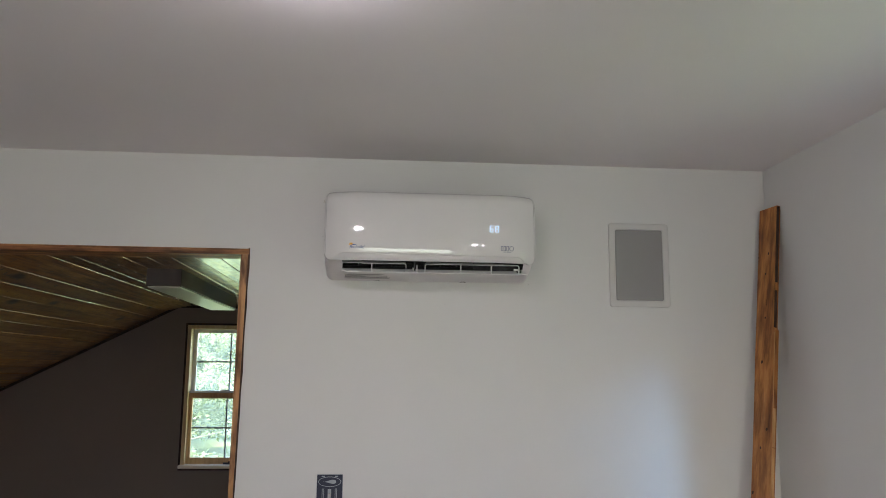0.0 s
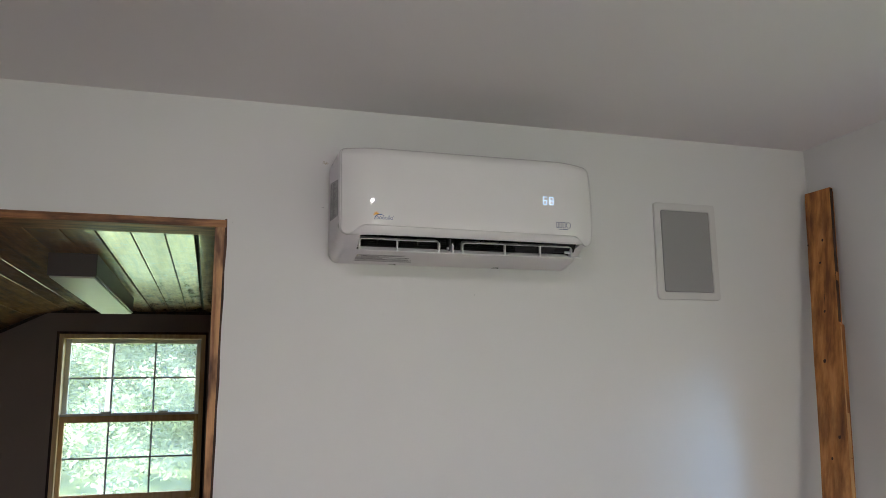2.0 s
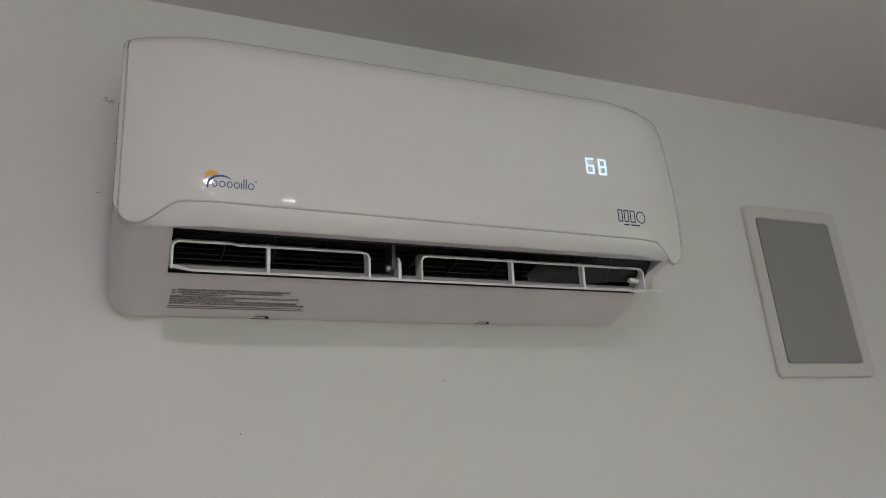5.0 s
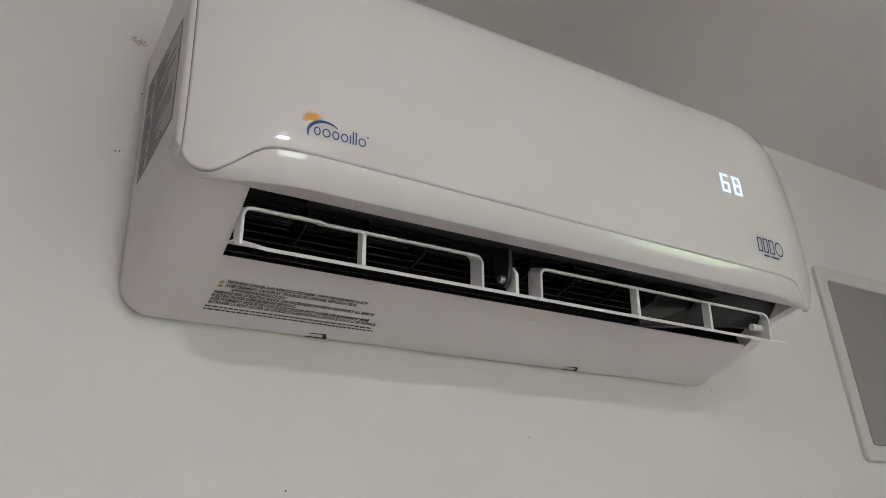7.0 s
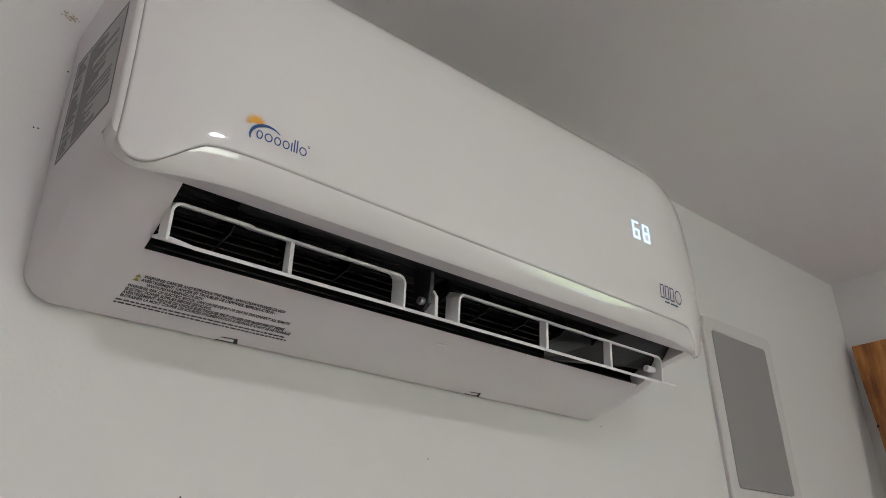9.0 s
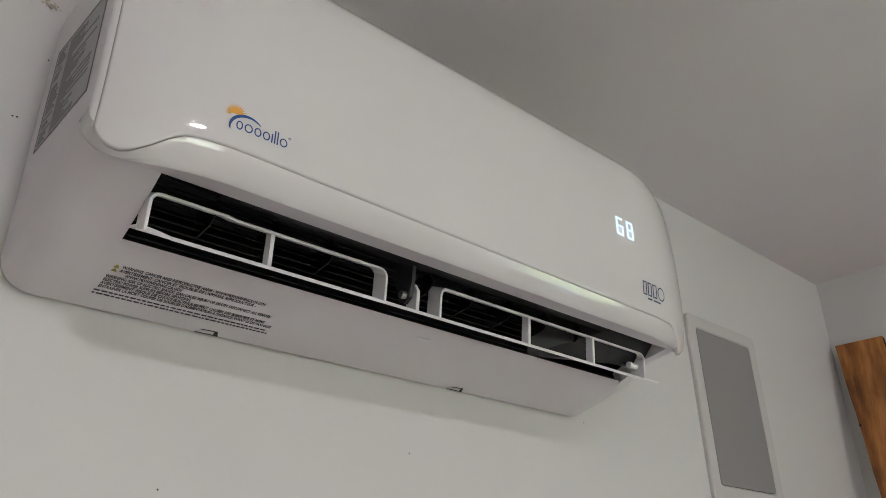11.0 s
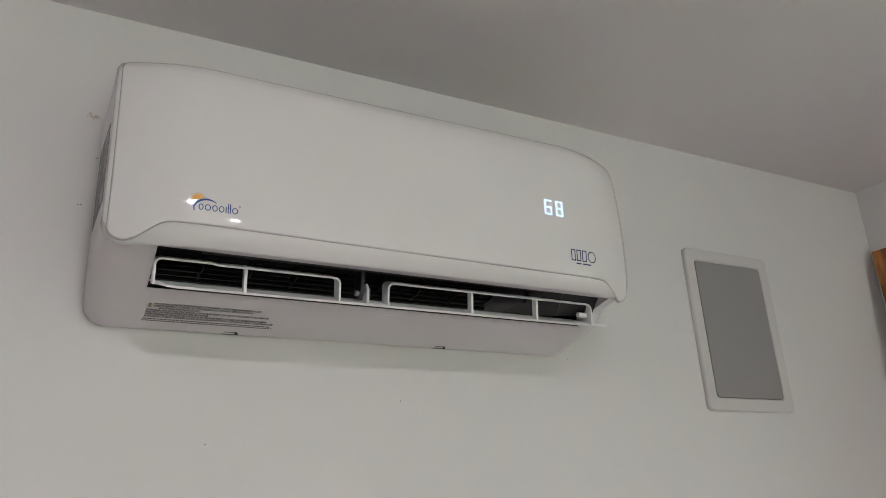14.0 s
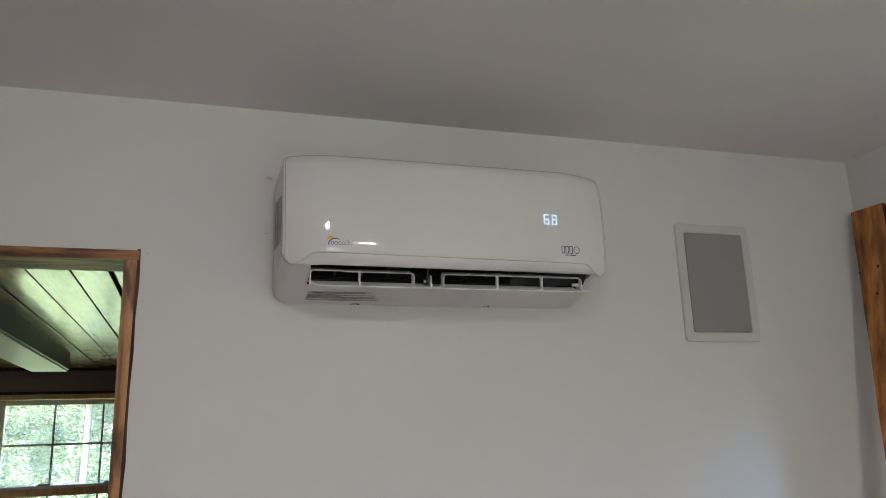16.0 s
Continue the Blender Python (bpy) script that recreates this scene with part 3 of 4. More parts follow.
def body_shell():
    """Lower casing, the strip under the panel with its sharp lower edge, the rim round the panel and the sunk bed behind it."""
    bm = bmesh.new()
    ends = (0.0, 0.0008, 0.0019, 0.0032, RIM - 0.0004, RIM, 0.0066, 0.0085, 0.011, 0.014, 0.018, 0.022, CORNER, 0.031, 0.037, 0.044, 0.051)
    xs = [AX0 + e for e in ends] + [SX0, *np.linspace(SX0 + 0.008, SX1 - 0.008, 60), SX1] + [AX1 - e for e in reversed(ends) if AX1 - e > SX1 + 0.001]
    rows = []
    for x in xs:
        u = min(x - AX0, AX1 - x)
        up, back = lift(u, CORNER), bow(x)
        soft = lift(u, 0.0030)
        zc, zf = chin_foot(x), panel_foot(x)
        rim = u < RIM - 0.0001
        if rim:
            zf = max(zc + 0.005, panel_foot(AX0 + RIM))
        pts = [(d - back * smooth01((d - 0.09) / 0.06), z + up) for d, z in LOWER]
        sd, sz = slot_head(x)
        edge = 0.1862 - back - soft
        keep = smooth01((u - 0.002) / 0.056)
        pts.append((edge - 0.005 - (edge - 0.005 - sd) * keep, zc + 0.0022 + (sz - zc - 0.0022) * keep))
        pts += [(edge - 0.0007, zc), (edge, zc + 0.0004)]
        head = front_d(zf) - back - soft - 0.0004
        pts += [(edge + (head - edge) * v + 0.0070 * keep * v * (1 - v), zc + (zf - zc) * v) for v in (0.08, 0.2, 0.35, 0.5, 0.65, 0.78, 0.9, 1.0)]
        sunk = 0.0 if rim else 0.0045
        for v in np.linspace(0, 1, 22):
            z = zf + 0.0003 + (0.2880 - zf) * (1 - (1 - v) ** 1.7)
            pts.append((front_d(z) - back - soft - sunk, z))
        pts += [(0.112, 0.286), (0.108, 0.266), (0.022, 0.266), (0.020, 0.284), (0.0, 0.284)]
        rows.append([bm.verts.new(at(squeeze(x, z), max(0.0, d), z)) for d, z in pts])
    for x0, x1, a, b in zip(xs, xs[1:], rows, rows[1:]):
        inside = x0 >= SX0 - 1e-6 and x1 <= SX1 + 1e-6
        for i in range(len(a) - 1):
            if inside and SLOT[0] <= i < SLOT[1]:
                continue
            f = bm.faces.new((a[i], b[i], b[i + 1], a[i + 1]))
            f.material_index = 1 if 9 <= i < len(a) - 6 else 2 if i == len(a) - 4 else 0
        if inside:  # turned-in lips of the outlet
            for i, d, z in ((SLOT[0], 0.0052, 0.0040), (SLOT[1], -0.002, 0.012)):
                lip = [bm.verts.new(v.co + Vector((0, -d, z))) for v in (a[i], b[i])]
                bm.faces.new((a[i], b[i], lip[1], lip[0]))
    for k in (xs.index(SX0), xs.index(SX1)):  # cheeks of the outlet
        col = rows[k][SLOT[0]:SLOT[1] + 1]
        inner = [bm.verts.new(v.co + Vector((0, 0.004, 0.016))) for v in col]
        for i in range(len(col) - 1):
            bm.faces.new((col[i], col[i + 1], inner[i + 1], inner[i]))
    for row in (rows[0], rows[-1]):  # the two flat sides, shaded apart from the rounded edge
        done = 0.0
        for k, (p, q) in enumerate(zip(row[:-6], row[1:-5])):
            a, b = p.co, q.co
            if b.z <= max(a.z, done) + 1e-5:
                continue
            if k >= 7:
                low = a.lerp(b, max(0.0, (done - a.z) / (b.z - a.z)))
                p, q = bm.verts.new(low), bm.verts.new(b)
            bm.faces.new((p, q, bm.verts.new((b.x, WY, b.z)), bm.verts.new((p.co.x, WY, p.co.z))))
            done = b.z
    return bm


def strip(bm, prof, x0, x1, steps=1):
    """A closed profile of (d, z) swept along x."""
    rows = [[bm.verts.new(at(x, d, z)) for d, z in prof] for x in np.linspace(x0, x1, steps + 1)]
    n = len(prof)
    for a, b in zip(rows, rows[1:]):
        for i in range(n):
            bm.faces.new((a[i], b[i], b[(i + 1) % n], a[(i + 1) % n]))
    bm.faces.new(rows[0][::-1])
    bm.faces.new(rows[-1])
    return bm


BLADE = Vector((-math.cos(radians(25)), math.sin(radians(25))))  # the way that the louver's plates run into the unit


def frame_loop(bm, x0, x1, foot, head, depth, wide=0.0026, step=True):
    """An upright frame of the louver: two sides and a top bar, from foot (d, z) to head (d, z), with rounded upper corners."""
    f, h = Vector(foot), Vector(head)
    L = (h - f).length
    r = 0.0085
    drop = 0.0012 if step else 0.0
    path = [(x0, 0.0), (x0, L - r)]
    path += [(x0 + r * (1 - math.cos(radians(a))), L - r + r * math.sin(radians(a))) for a in (22, 45, 67, 90)]
    if step:
        path += [(x0 + 0.062, L), (x0 + 0.068, L - drop)]
    path += [(x1 - r * (1 - math.cos(radians(a))), L - drop - r + r * math.sin(radians(a))) for a in (90, 67, 45, 22)]
    path += [(x1, L - drop - r), (x1, 0.0)]
    mid = Vector(((x0 + x1) / 2, L * 0.3))
    rows = []
    for k, p in enumerate(path):
        t = (Vector(path[min(k + 1, len(path) - 1)]) - Vector(path[max(0, k - 1)])).normalized()
        n = Vector((-t.y, t.x))
        n = -n if n.dot(mid - Vector(p)) < 0 else n
        ring = []
        for off, dep in ((0.0004, 0), (wide - 0.0004, 0), (wide, 0.0005), (wide - 0.0003, depth), (0.0003, depth), (0, 0.0005)):
            q = Vector(p) + n * off
            along = f + (h - f).normalized() * q.y + BLADE * dep
            ring.append(bm.verts.new(at(q.x, along.x, along.y)))
        rows.append(ring)
    for a, b in zip(rows, rows[1:]):
        for i in range(6):
            bm.faces.new((a[i], b[i], b[(i + 1) % 6], a[(i + 1) % 6]))
    bm.faces.new(rows[0])
    bm.faces.new(rows[-1][::-1])
    return bm


def surface_bar(bm, x0, x1, z0, z1, lift=0.0004, thick=0.0003):
    """A flat printed shape on the front panel."""
    n = max(1, int((x1 - x0) / 0.006))
    cols = []
    for x in np.linspace(x0, x1, n + 1):
        cols.append([bm.verts.new(at(x, front_d(z) - bow(x) + lift, z)) for z in (z0, z1)])
    for a, b in zip(cols, cols[1:]):
        bm.faces.new((a[0], b[0], b[1], a[1]))
    return bm


def surface_shape(bm, outline, lift=0.0004):
    bm.faces.new([bm.verts.new(at(x, front_d(z) - bow(x) + lift, z)) for x, z in outline])
    return bm


def air_conditioner():
    ac = thing("air_conditioner", "glossy white wall-mounted split air conditioner with open louver and lit display", "air conditioner", at=(0, 0, 0))
    body = part("body", body_shell(), (SATIN, WHITE, BLACK), ac, "satin white plastic casing", smooth=True)
    panel = part("front_panel", front_panel(), WHITE, ac, "glossy white curved front panel", smooth=True)

    # outlet: black liner, fan guard and vanes
    bm = bmesh.new()
    cave = [(0.0964, 0.0250), (0.080, 0.036), (0.060, 0.056), (0.054, 0.084), (0.075, 0.110), (0.130, 0.110), (0.154, 0.085), (0.162, 0.0600)]
    rows = [[bm.verts.new(at(x, d, z)) for d, z in cave] for x in (SX0 - 0.001, SX1 + 0.001)]
    for i in range(len(cave) - 1):
        bm.faces.new((rows[0][i], rows[1][i], rows[1][i + 1], rows[0][i + 1]))
    bm.faces.new(rows[0])
    bm.faces.new(rows[1])
    part("air_outlet", bm, BLACK, ac, "black air outlet")
    bm = bmesh.new()
    cylinder(bm, at(SX0 + 0.004, 0.112, 0.088), at(SX1 - 0.09, 0.112, 0.088), 0.019, n=20)
    part("fan_drum", bm, BLACK, ac)
    for k in range(9):
        d, z = 0.094 + 0.0045 * k, 0.030 + 0.0047 * k
        part("guard_wire", strip(bmesh.new(), [(d, z), (d + 0.0010, z), (d + 0.0010, z + 0.0010), (d, z + 0.0010)], SX0 + 0.002, 0.352), GUARD, ac)
    for x in np.linspace(SX0 + 0.055, SX1 - 0.115, 9):
        if abs(x - 0.14) < 0.02:
            continue
        bm = bmesh.new()
        prism(bm, [at(x, 0.092, 0.040), at(x, 0.125, 0.044), at(x, 0.136, 0.052), at(x, 0.130, 0.064), at(x, 0.096, 0.062)], (0.0012, 0, 0))
        part("swing_vane", bm, VANE, ac)
    part("vane_rail", strip(bmesh.new(), [(0.146, 0.0545), (0.155, 0.0555), (0.155, 0.0600), (0.146, 0.0590)], -0.045, 0.425), VANE, ac)
    part("vane_rail", strip(bmesh.new(), [(0.157, 0.0520), (0.163, 0.0525), (0.163, 0.0545), (0.157, 0.0540)], -0.030, 0.36), VANE, ac)
    # dark grey wedge that closes the motor end
    bm = bmesh.new()
    prism(bm, [at(0.352, 0.096, 0.026), at(0.352, 0.104, 0.072), at(0.455, 0.150, 0.066), at(0.455, 0.126, 0.030)], (0.004, 0.004, 0))
    part("end_plate", bm, GUARD, ac)
    bm = bmesh.new()
    prism(bm, [at(0.456, 0.126, 0.031), at(0.456, 0.148, 0.066), at(SX1 - 0.002, 0.154, 0.062), at(SX1 - 0.002, 0.128, 0.034)], (0.002, 0.005, 0))
    part("end_plate", bm, VANE, ac)

    # louver: blade with upright frames
    F, H = Vector((0.1432, 0.0148)), Vector((0.1462, 0.0455))
    N = Vector((BLADE.y, -BLADE.x))
    sect = [F + N * 0.0003, F + BLADE * 0.0006 - N * 0.0024, F + BLADE * 0.006 - N * 0.0020, F + BLADE * 0.034 - N * 0.0012, F + BLADE * 0.036, F + BLADE * 0.033 + N * 0.0008, F + BLADE * 0.004 + N * 0.0006]
    bm = bmesh.new()
    cols = []
    for x in np.linspace(-0.0943, 0.498, 80):
        cut = (1 - smooth01((x + 0.0943) / 0.020)) * 0.012
        cols.append([bm.verts.new(at(x, max(min(p.x, F.x - cut), 0.1085), p.y + cut * 0.55 * (p.x > 0.13))) for p in sect])
    for a, b in zip(cols, cols[1:]):
        for i in range(len(sect)):
            j = (i + 1) % len(sect)
            bm.faces.new((a[i], b[i], b[j], a[j]))
    bm.faces.new(cols[0][::-1])
    bm.faces.new(cols[-1])
    louver = part("louver", bm, LOUVRE, ac, "white swivelling louver, half open", smooth=False)
    part("louver_frame", frame_loop(bmesh.new(), -0.0940, 0.1215, F, H, 0.020), LOUVRE, louver)
    part("louver_frame", frame_loop(bmesh.new(), 0.1830, 0.5040, F, H - Vector((0.0, 0.0008)), 0.020, step=False), LOUVRE, louver)
    for x in (0.0045, 0.3030, 0.4065):
        bm = bmesh.new()
        prism(bm, [at(x, *F), at(x, *(F + BLADE * 0.010)), at(x, *(H + BLADE * 0.010)), at(x, *(H + BLADE * 0.0008 - Vector((0, 0.002))))], (0.0034, 0, 0))
        part("louver_rib", bm, LOUVRE, louver)
    bm = bmesh.new()
    prism(bm, [at(0.498, *(F - N * 0.001)), at(0.5265, *(F - N * 0.0008)), at(0.532, *(F + BLADE * 0.002)), at(0.526, *(F + BLADE * 0.005)), at(0.498, *(F + BLADE * 0.012))], (0, 0, 0.0012))
    part("louver_tip", bm, LOUVRE, louver)
    bm = bmesh.new()
    prism(bm, [at(0.155, *F), at(0.155, *(F + BLADE * 0.016)), at(0.155, *(F + BLADE * 0.014 + Vector((0.002, 0.018)))), at(0.155, *(F + BLADE * 0.008 + Vector((0.004, 0.0235)))), at(0.155, *(F + Vector((0.0015, 0.019))))], (0.0035, 0, 0))
    part("louver_lug", bm, LOUVRE, louver)
    bm = bmesh.new()
    prism(bm, [at(0.147, 0.143, 0.026), at(0.147, 0.136, 0.0215), at(0.147, 0.129, 0.025), at(0.147, 0.124, 0.040), at(0.147, 0.122, 0.066), at(0.147, 0.150, 0.066), at(0.147, 0.147, 0.040)], (0.004, 0, 0))
    arm = part("louver_arm", bm, DARKGREY, ac, "dark grey swivel arm")
    bm = bmesh.new()
    cylinder(bm, at(0.1420, 0.1370, 0.0290), at(0.1472, 0.1370, 0.0290), 0.0036, n=12)
    part("screw", bm, STEEL, arm)
    bm = bmesh.new()
    cylinder(bm, at(0.486, 0.134, 0.031), at(0.5005, 0.134, 0.031), 0.0038, n=12)
    part("louver_pin", bm, LOUVRE, louver)

    # notches in the lower edge: a black patch paints their shade, a wall-coloured one the gap
    def under(x, d, drop=0.0004):
        """A place just under the casing's lower face."""
        return at(x, d, float(np.interp(d, [p[0] for p in LOWER], [p[1] for p in LOWER])) - drop)

    for x in (0.021, 0.324):
        bm = prism(bmesh.new(), [under(x - 0.0105, 0.0055), under(x - 0.0065, 0.0125), under(x + 0.0085, 0.0135), under(x + 0.0125, 0.0055)], (0, 0, 0.0008))
        notch = part("notch_shade", bm, BLACK, ac)
        bm = prism(bmesh.new(), [under(x - 0.0110, 0.0045, 0.0008), under(x - 0.0070, 0.0118, 0.0008), under(x + 0.0058, 0.0122, 0.0008), under(x + 0.0075, 0.0045, 0.0008)], (0, 0, 0.0008))
        part("notch_gap", bm, WALL, notch)
    part("catch", strip(bmesh.new(), [(0.0795, 0.0174), (0.0815, 0.0179), (0.0815, 0.0200), (0.0795, 0.0195)], 0.209, 0.225), LOUVRE, ac)

    # side rating plate with unreadable print
    sx = AX0 + 0.0002
    foot, head = ((0.025, 0.1105), (0.155, 0.0990)), ((0.025, 0.2150), (0.155, 0.1925))

    def on_side(u, v, out):
        """A place on the label: u from the wall outwards, v upwards, 0 to 1."""
        lo, hi = Vector(foot[0]).lerp(Vector(foot[1]), u), Vector(head[0]).lerp(Vector(head[1]), u)
        d, z = lo.lerp(hi, v)
        return at(sx - out, d, z)

    def side_patch(u0, u1, v0, v1, out):
        return prism(bmesh.new(), [on_side(u0, v0, out), on_side(u1, v0, out), on_side(u1, v1, out), on_side(u0, v1, out)], (0.0007, 0, 0))

    plate = part("rating_label", side_patch(0, 1, 0, 1, 0.0004), GREYSTICK, ac, "grey rating label with dense dark print")
    for a in ((0, 1, 0.985, 1), (0, 1, 0, 0.015), (0, 0.012, 0.015, 0.985), (0.988, 1, 0.015, 0.985)):
        part("label_border", side_patch(*a, 0.0007), STICKBAR, plate)
    rng = random.Random(4)
    for k in range(36):
        v = 0.955 - k * 0.0256
        end = rng.choice((0.50, 0.56, 0.62, 0.66, 0.72, 0.90))
        if k in (8, 9, 19, 27):
            end = 0.42
        part("print_bar", side_patch(0.30, end, v - 0.019, v, 0.0007), STICKBAR, plate)
        if rng.random() < 0.8:
            part("print_bar", side_patch(0.05, rng.uniform(0.14, 0.26), v - 0.019, v, 0.0007), STICKBAR, plate)

    # printed warning on the underside
    slope = math.atan2(0.0215 - 0.0115, 0.034)
    lines = ("WARNING: CANCER AND REPRODUCTIVE HARM - WWW.P65WARNINGS.CA.GOV",
             "AVERTISSEMENT: CANCER ET TROUBLES DE L'APPAREIL REPRODUCTEUR -",
             "WWW.P65WARNINGS.CA.GOV",
             "WARNING: RISK OF ELECTRIC SHOCK. CAN CAUSE INJURY OR DEATH: DISCONNECT ALL REMOTE",
             "ELECTRIC POWER SUPPLIES BEFORE SERVICING.",
             "AVERTISSEMENT: RISQUE DE CHOCS ELECTRIQUES PEUT CAUSER DES BLESSURES ET MEME",
             "ENTRAINER LA MORT COUPER LES SOURCES D'ALIMENTATION A DISTANCE AVANT LE DE PANNAGE")
    widths = (0.126, 0.119, 0.048, 0.146, 0.073, 0.146, 0.155)
    for k, (body_text, wide) in enumerate(zip(lines, widths)):
        d = 0.0672 - 0.0049 * k
        z = float(np.interp(d, [p[0] for p in LOWER[:6]], [p[1] for p in LOWER[:6]])) - 0.0004
        x = -0.080 if k < 2 else -0.074 if k == 2 else -0.087
        m = Matrix.Translation(at(x, d, z)) @ Matrix.Rotation(radians(180) - slope, 4, "X")
        ob = text_mesh("warning_text", body_text, 0.0050, m, INK, ac, 0.00005, bold=0.00017)
        xs = [v.co.x for v in ob.data.vertices]
        s = wide / (max(xs) - min(xs))
        for v in ob.data.vertices:
            v.co.x = x + (v.co.x - x) * s
    for k, (a, b) in enumerate(((-0.088, 0.066), (-0.088, 0.070))):
        d = 0.0322 - 0.0042 * k
        z = under(0, d, 0.0).z - AZ
        cx = a
        rng = random.Random(k)
        while cx < b:
            w = rng.uniform(0.0016, 0.0055)
            part("print_bar", strip(bmesh.new(), [(d, z - 0.0004), (d + 0.0016, z - 0.0001), (d + 0.0016, z + 0.0002), (d, z + 0.0001)], cx, min(b, cx + w)), INK, ac)
            cx += w + 0.0012
    for d in (0.0700, 0.0650):
        bm = bmesh.new()
        z = under(0, d, 0.0006).z - AZ
        prism(bm, [at(-0.0868, d - 0.0022, z - 0.0012), at(-0.0822, d - 0.0022, z - 0.0012), at(-0.0845, d + 0.0015, z)], (0, 0, -0.0002))
        part("warning_triangle", bm, TRIANGLE, ac, "small yellow warning triangle")

    # maker's mark: rays, arc and a plain blue bar of its width
    rays = bmesh.new()
    for a in range(10, 191, 15):
        c = Vector((-0.0622, 0.0952))
        u = Vector((math.cos(radians(a)), math.sin(radians(a))))
        w = Vector((-u.y, u.x)) * 0.0008
        surface_shape(rays, [(c + u * 0.0038 + w), (c + u * 0.0090), (c + u * 0.0038 - w)])
    disc = [(-0.0622 + 0.0044 * math.cos(radians(a)), 0.0952 + 0.0044 * math.sin(radians(a))) for a in range(0, 181, 20)]
    surface_shape(rays, disc, 0.0003)
    mark = part("maker_mark", rays, YELLOW, panel, "small yellow sun mark")
    arc = bmesh.new()
    pts = [(-0.0530 + 0.0137 * math.cos(radians(a)), 0.0858 + 0.0112 * math.sin(radians(a))) for a in range(195, 40, -9)]
    inner = [(-0.0516 + 0.0135 * math.cos(radians(a)), 0.0842 + 0.0108 * math.sin(radians(a))) for a in range(48, 193, 9)]
    surface_shape(arc, pts + inner, 0.0006)
    part("mark_arc", arc, BLUE, mark, "blue arc")
    x, zb = -0.0612, 0.0836

    def ring_shape(bm, cx, cz, rx, rz, t):
        ring = [(math.cos(radians(a)), math.sin(radians(a))) for a in range(0, 361, 20)]
        for (c0, s0), (c1, s1) in zip(ring, ring[1:]):
            surface_shape(bm, [(cx + rx * c0, cz + rz * s0), (cx + rx * c1, cz + rz * s1), (cx + (rx - t) * c1, cz + (rz - t) * s1), (cx + (rx - t) * c0, cz + (rz - t) * s0)])

    for w, h1 in ((0.0052, 0.0072), (0.0066, 0.0072), (0.0058, 0.0072), (0.0060, 0.0072), (0.0011, 0.0072), (0.0011, 0.0108), (0.0011, 0.0108), (0.0066, 0.0072)):
        bm = bmesh.new()
        if w > 0.002:
            ring_shape(bm, x + w / 2, zb + h1 / 2, w / 2, h1 / 2, 0.0010)
        else:
            surface_bar(bm, x, x + w, zb, zb + h1)
        part("mark_bar", bm, BLUE, mark)
        x += w + 0.0012
    bm = bmesh.new()
    ring_shape(bm, -0.0180, 0.0925, 0.0011, 0.0011, 0.0005)
    part("mark_bar", bm, BLUE, mark)
    x = 0.4316
    lo, hi, r = 0.0850, 0.1012, 0.0015
    for w in (0.0072, 0.0074, 0.0080):
        bm = bmesh.new()
        o = [(x, lo), (x + w, lo), (x + w, hi), (x, hi)]
        i = [(x + r, lo + r), (x + w - r, lo + r), (x + w - r, hi - r), (x + r, hi - r)]
        for k in range(4):
            surface_shape(bm, [o[k], o[(k + 1) % 4], i[(k + 1) % 4], i[k]])
        part("series_mark", bm, NAVYINK, panel, "dark blue series mark")
        x += w + 0.0019
    bm = bmesh.new()
    ring = [(math.cos(radians(a)), math.sin(radians(a))) for a in range(0, 361, 15)]
    cx, cz = x + 0.0074, (lo + hi) / 2
    for (c0, s0), (c1, s1) in zip(ring, ring[1:]):
        surface_shape(bm, [(cx + 0.0076 * c0, cz + 0.0082 * s0), (cx + 0.0076 * c1, cz + 0.0082 * s1), (cx + 0.0061 * c1, cz + 0.0067 * s1), (cx + 0.0061 * c0, cz + 0.0067 * s0)])
    part("series_mark", bm, NAVYINK, panel, "dark blue series mark")
    bm = bmesh.new()
    for a, b in ((0.4395, 0.4480), (0.4505, 0.4650)):
        surface_bar(bm, a, b, 0.0808, 0.0826)
    part("mark_line", bm, NAVYINK, panel)

    # seven-segment figures 6 and 8
    h, w, t, lean = 0.0228, 0.0122, 0.0025, 0.05
    segs = {"a": (0, w, h - t, h), "g": (0, w, h / 2 - t / 2, h / 2 + t / 2), "d": (0, w, 0, t), "f": (0, t, h / 2 + 0.0006, h - 0.0006),
            "e": (0, t, 0.0006, h / 2 - 0.0006), "b": (w - t, w, h / 2 + 0.0006, h - 0.0006), "c": (w - t, w, 0.0006, h / 2 - 0.0006)}
    for x0, on in ((0.3935, "acdefg"), (0.4122, "abcdefg")):
        bm = bmesh.new()
        for k, (s) in enumerate(on):
            a, b, c, d = segs[s]
            z0 = 0.1465
            surface_shape(bm, [(x0 + a + lean * c, z0 + c), (x0 + b + lean * c, z0 + c), (x0 + b + lean * d, z0 + d), (x0 + a + lean * d, z0 + d)], 0.0004 + 0.00005 * k)
        part("display_digit", bm, LED, panel, "glowing white display figure " + ("six" if on == "acdefg" else "eight"))
    return ac


air_conditioner()


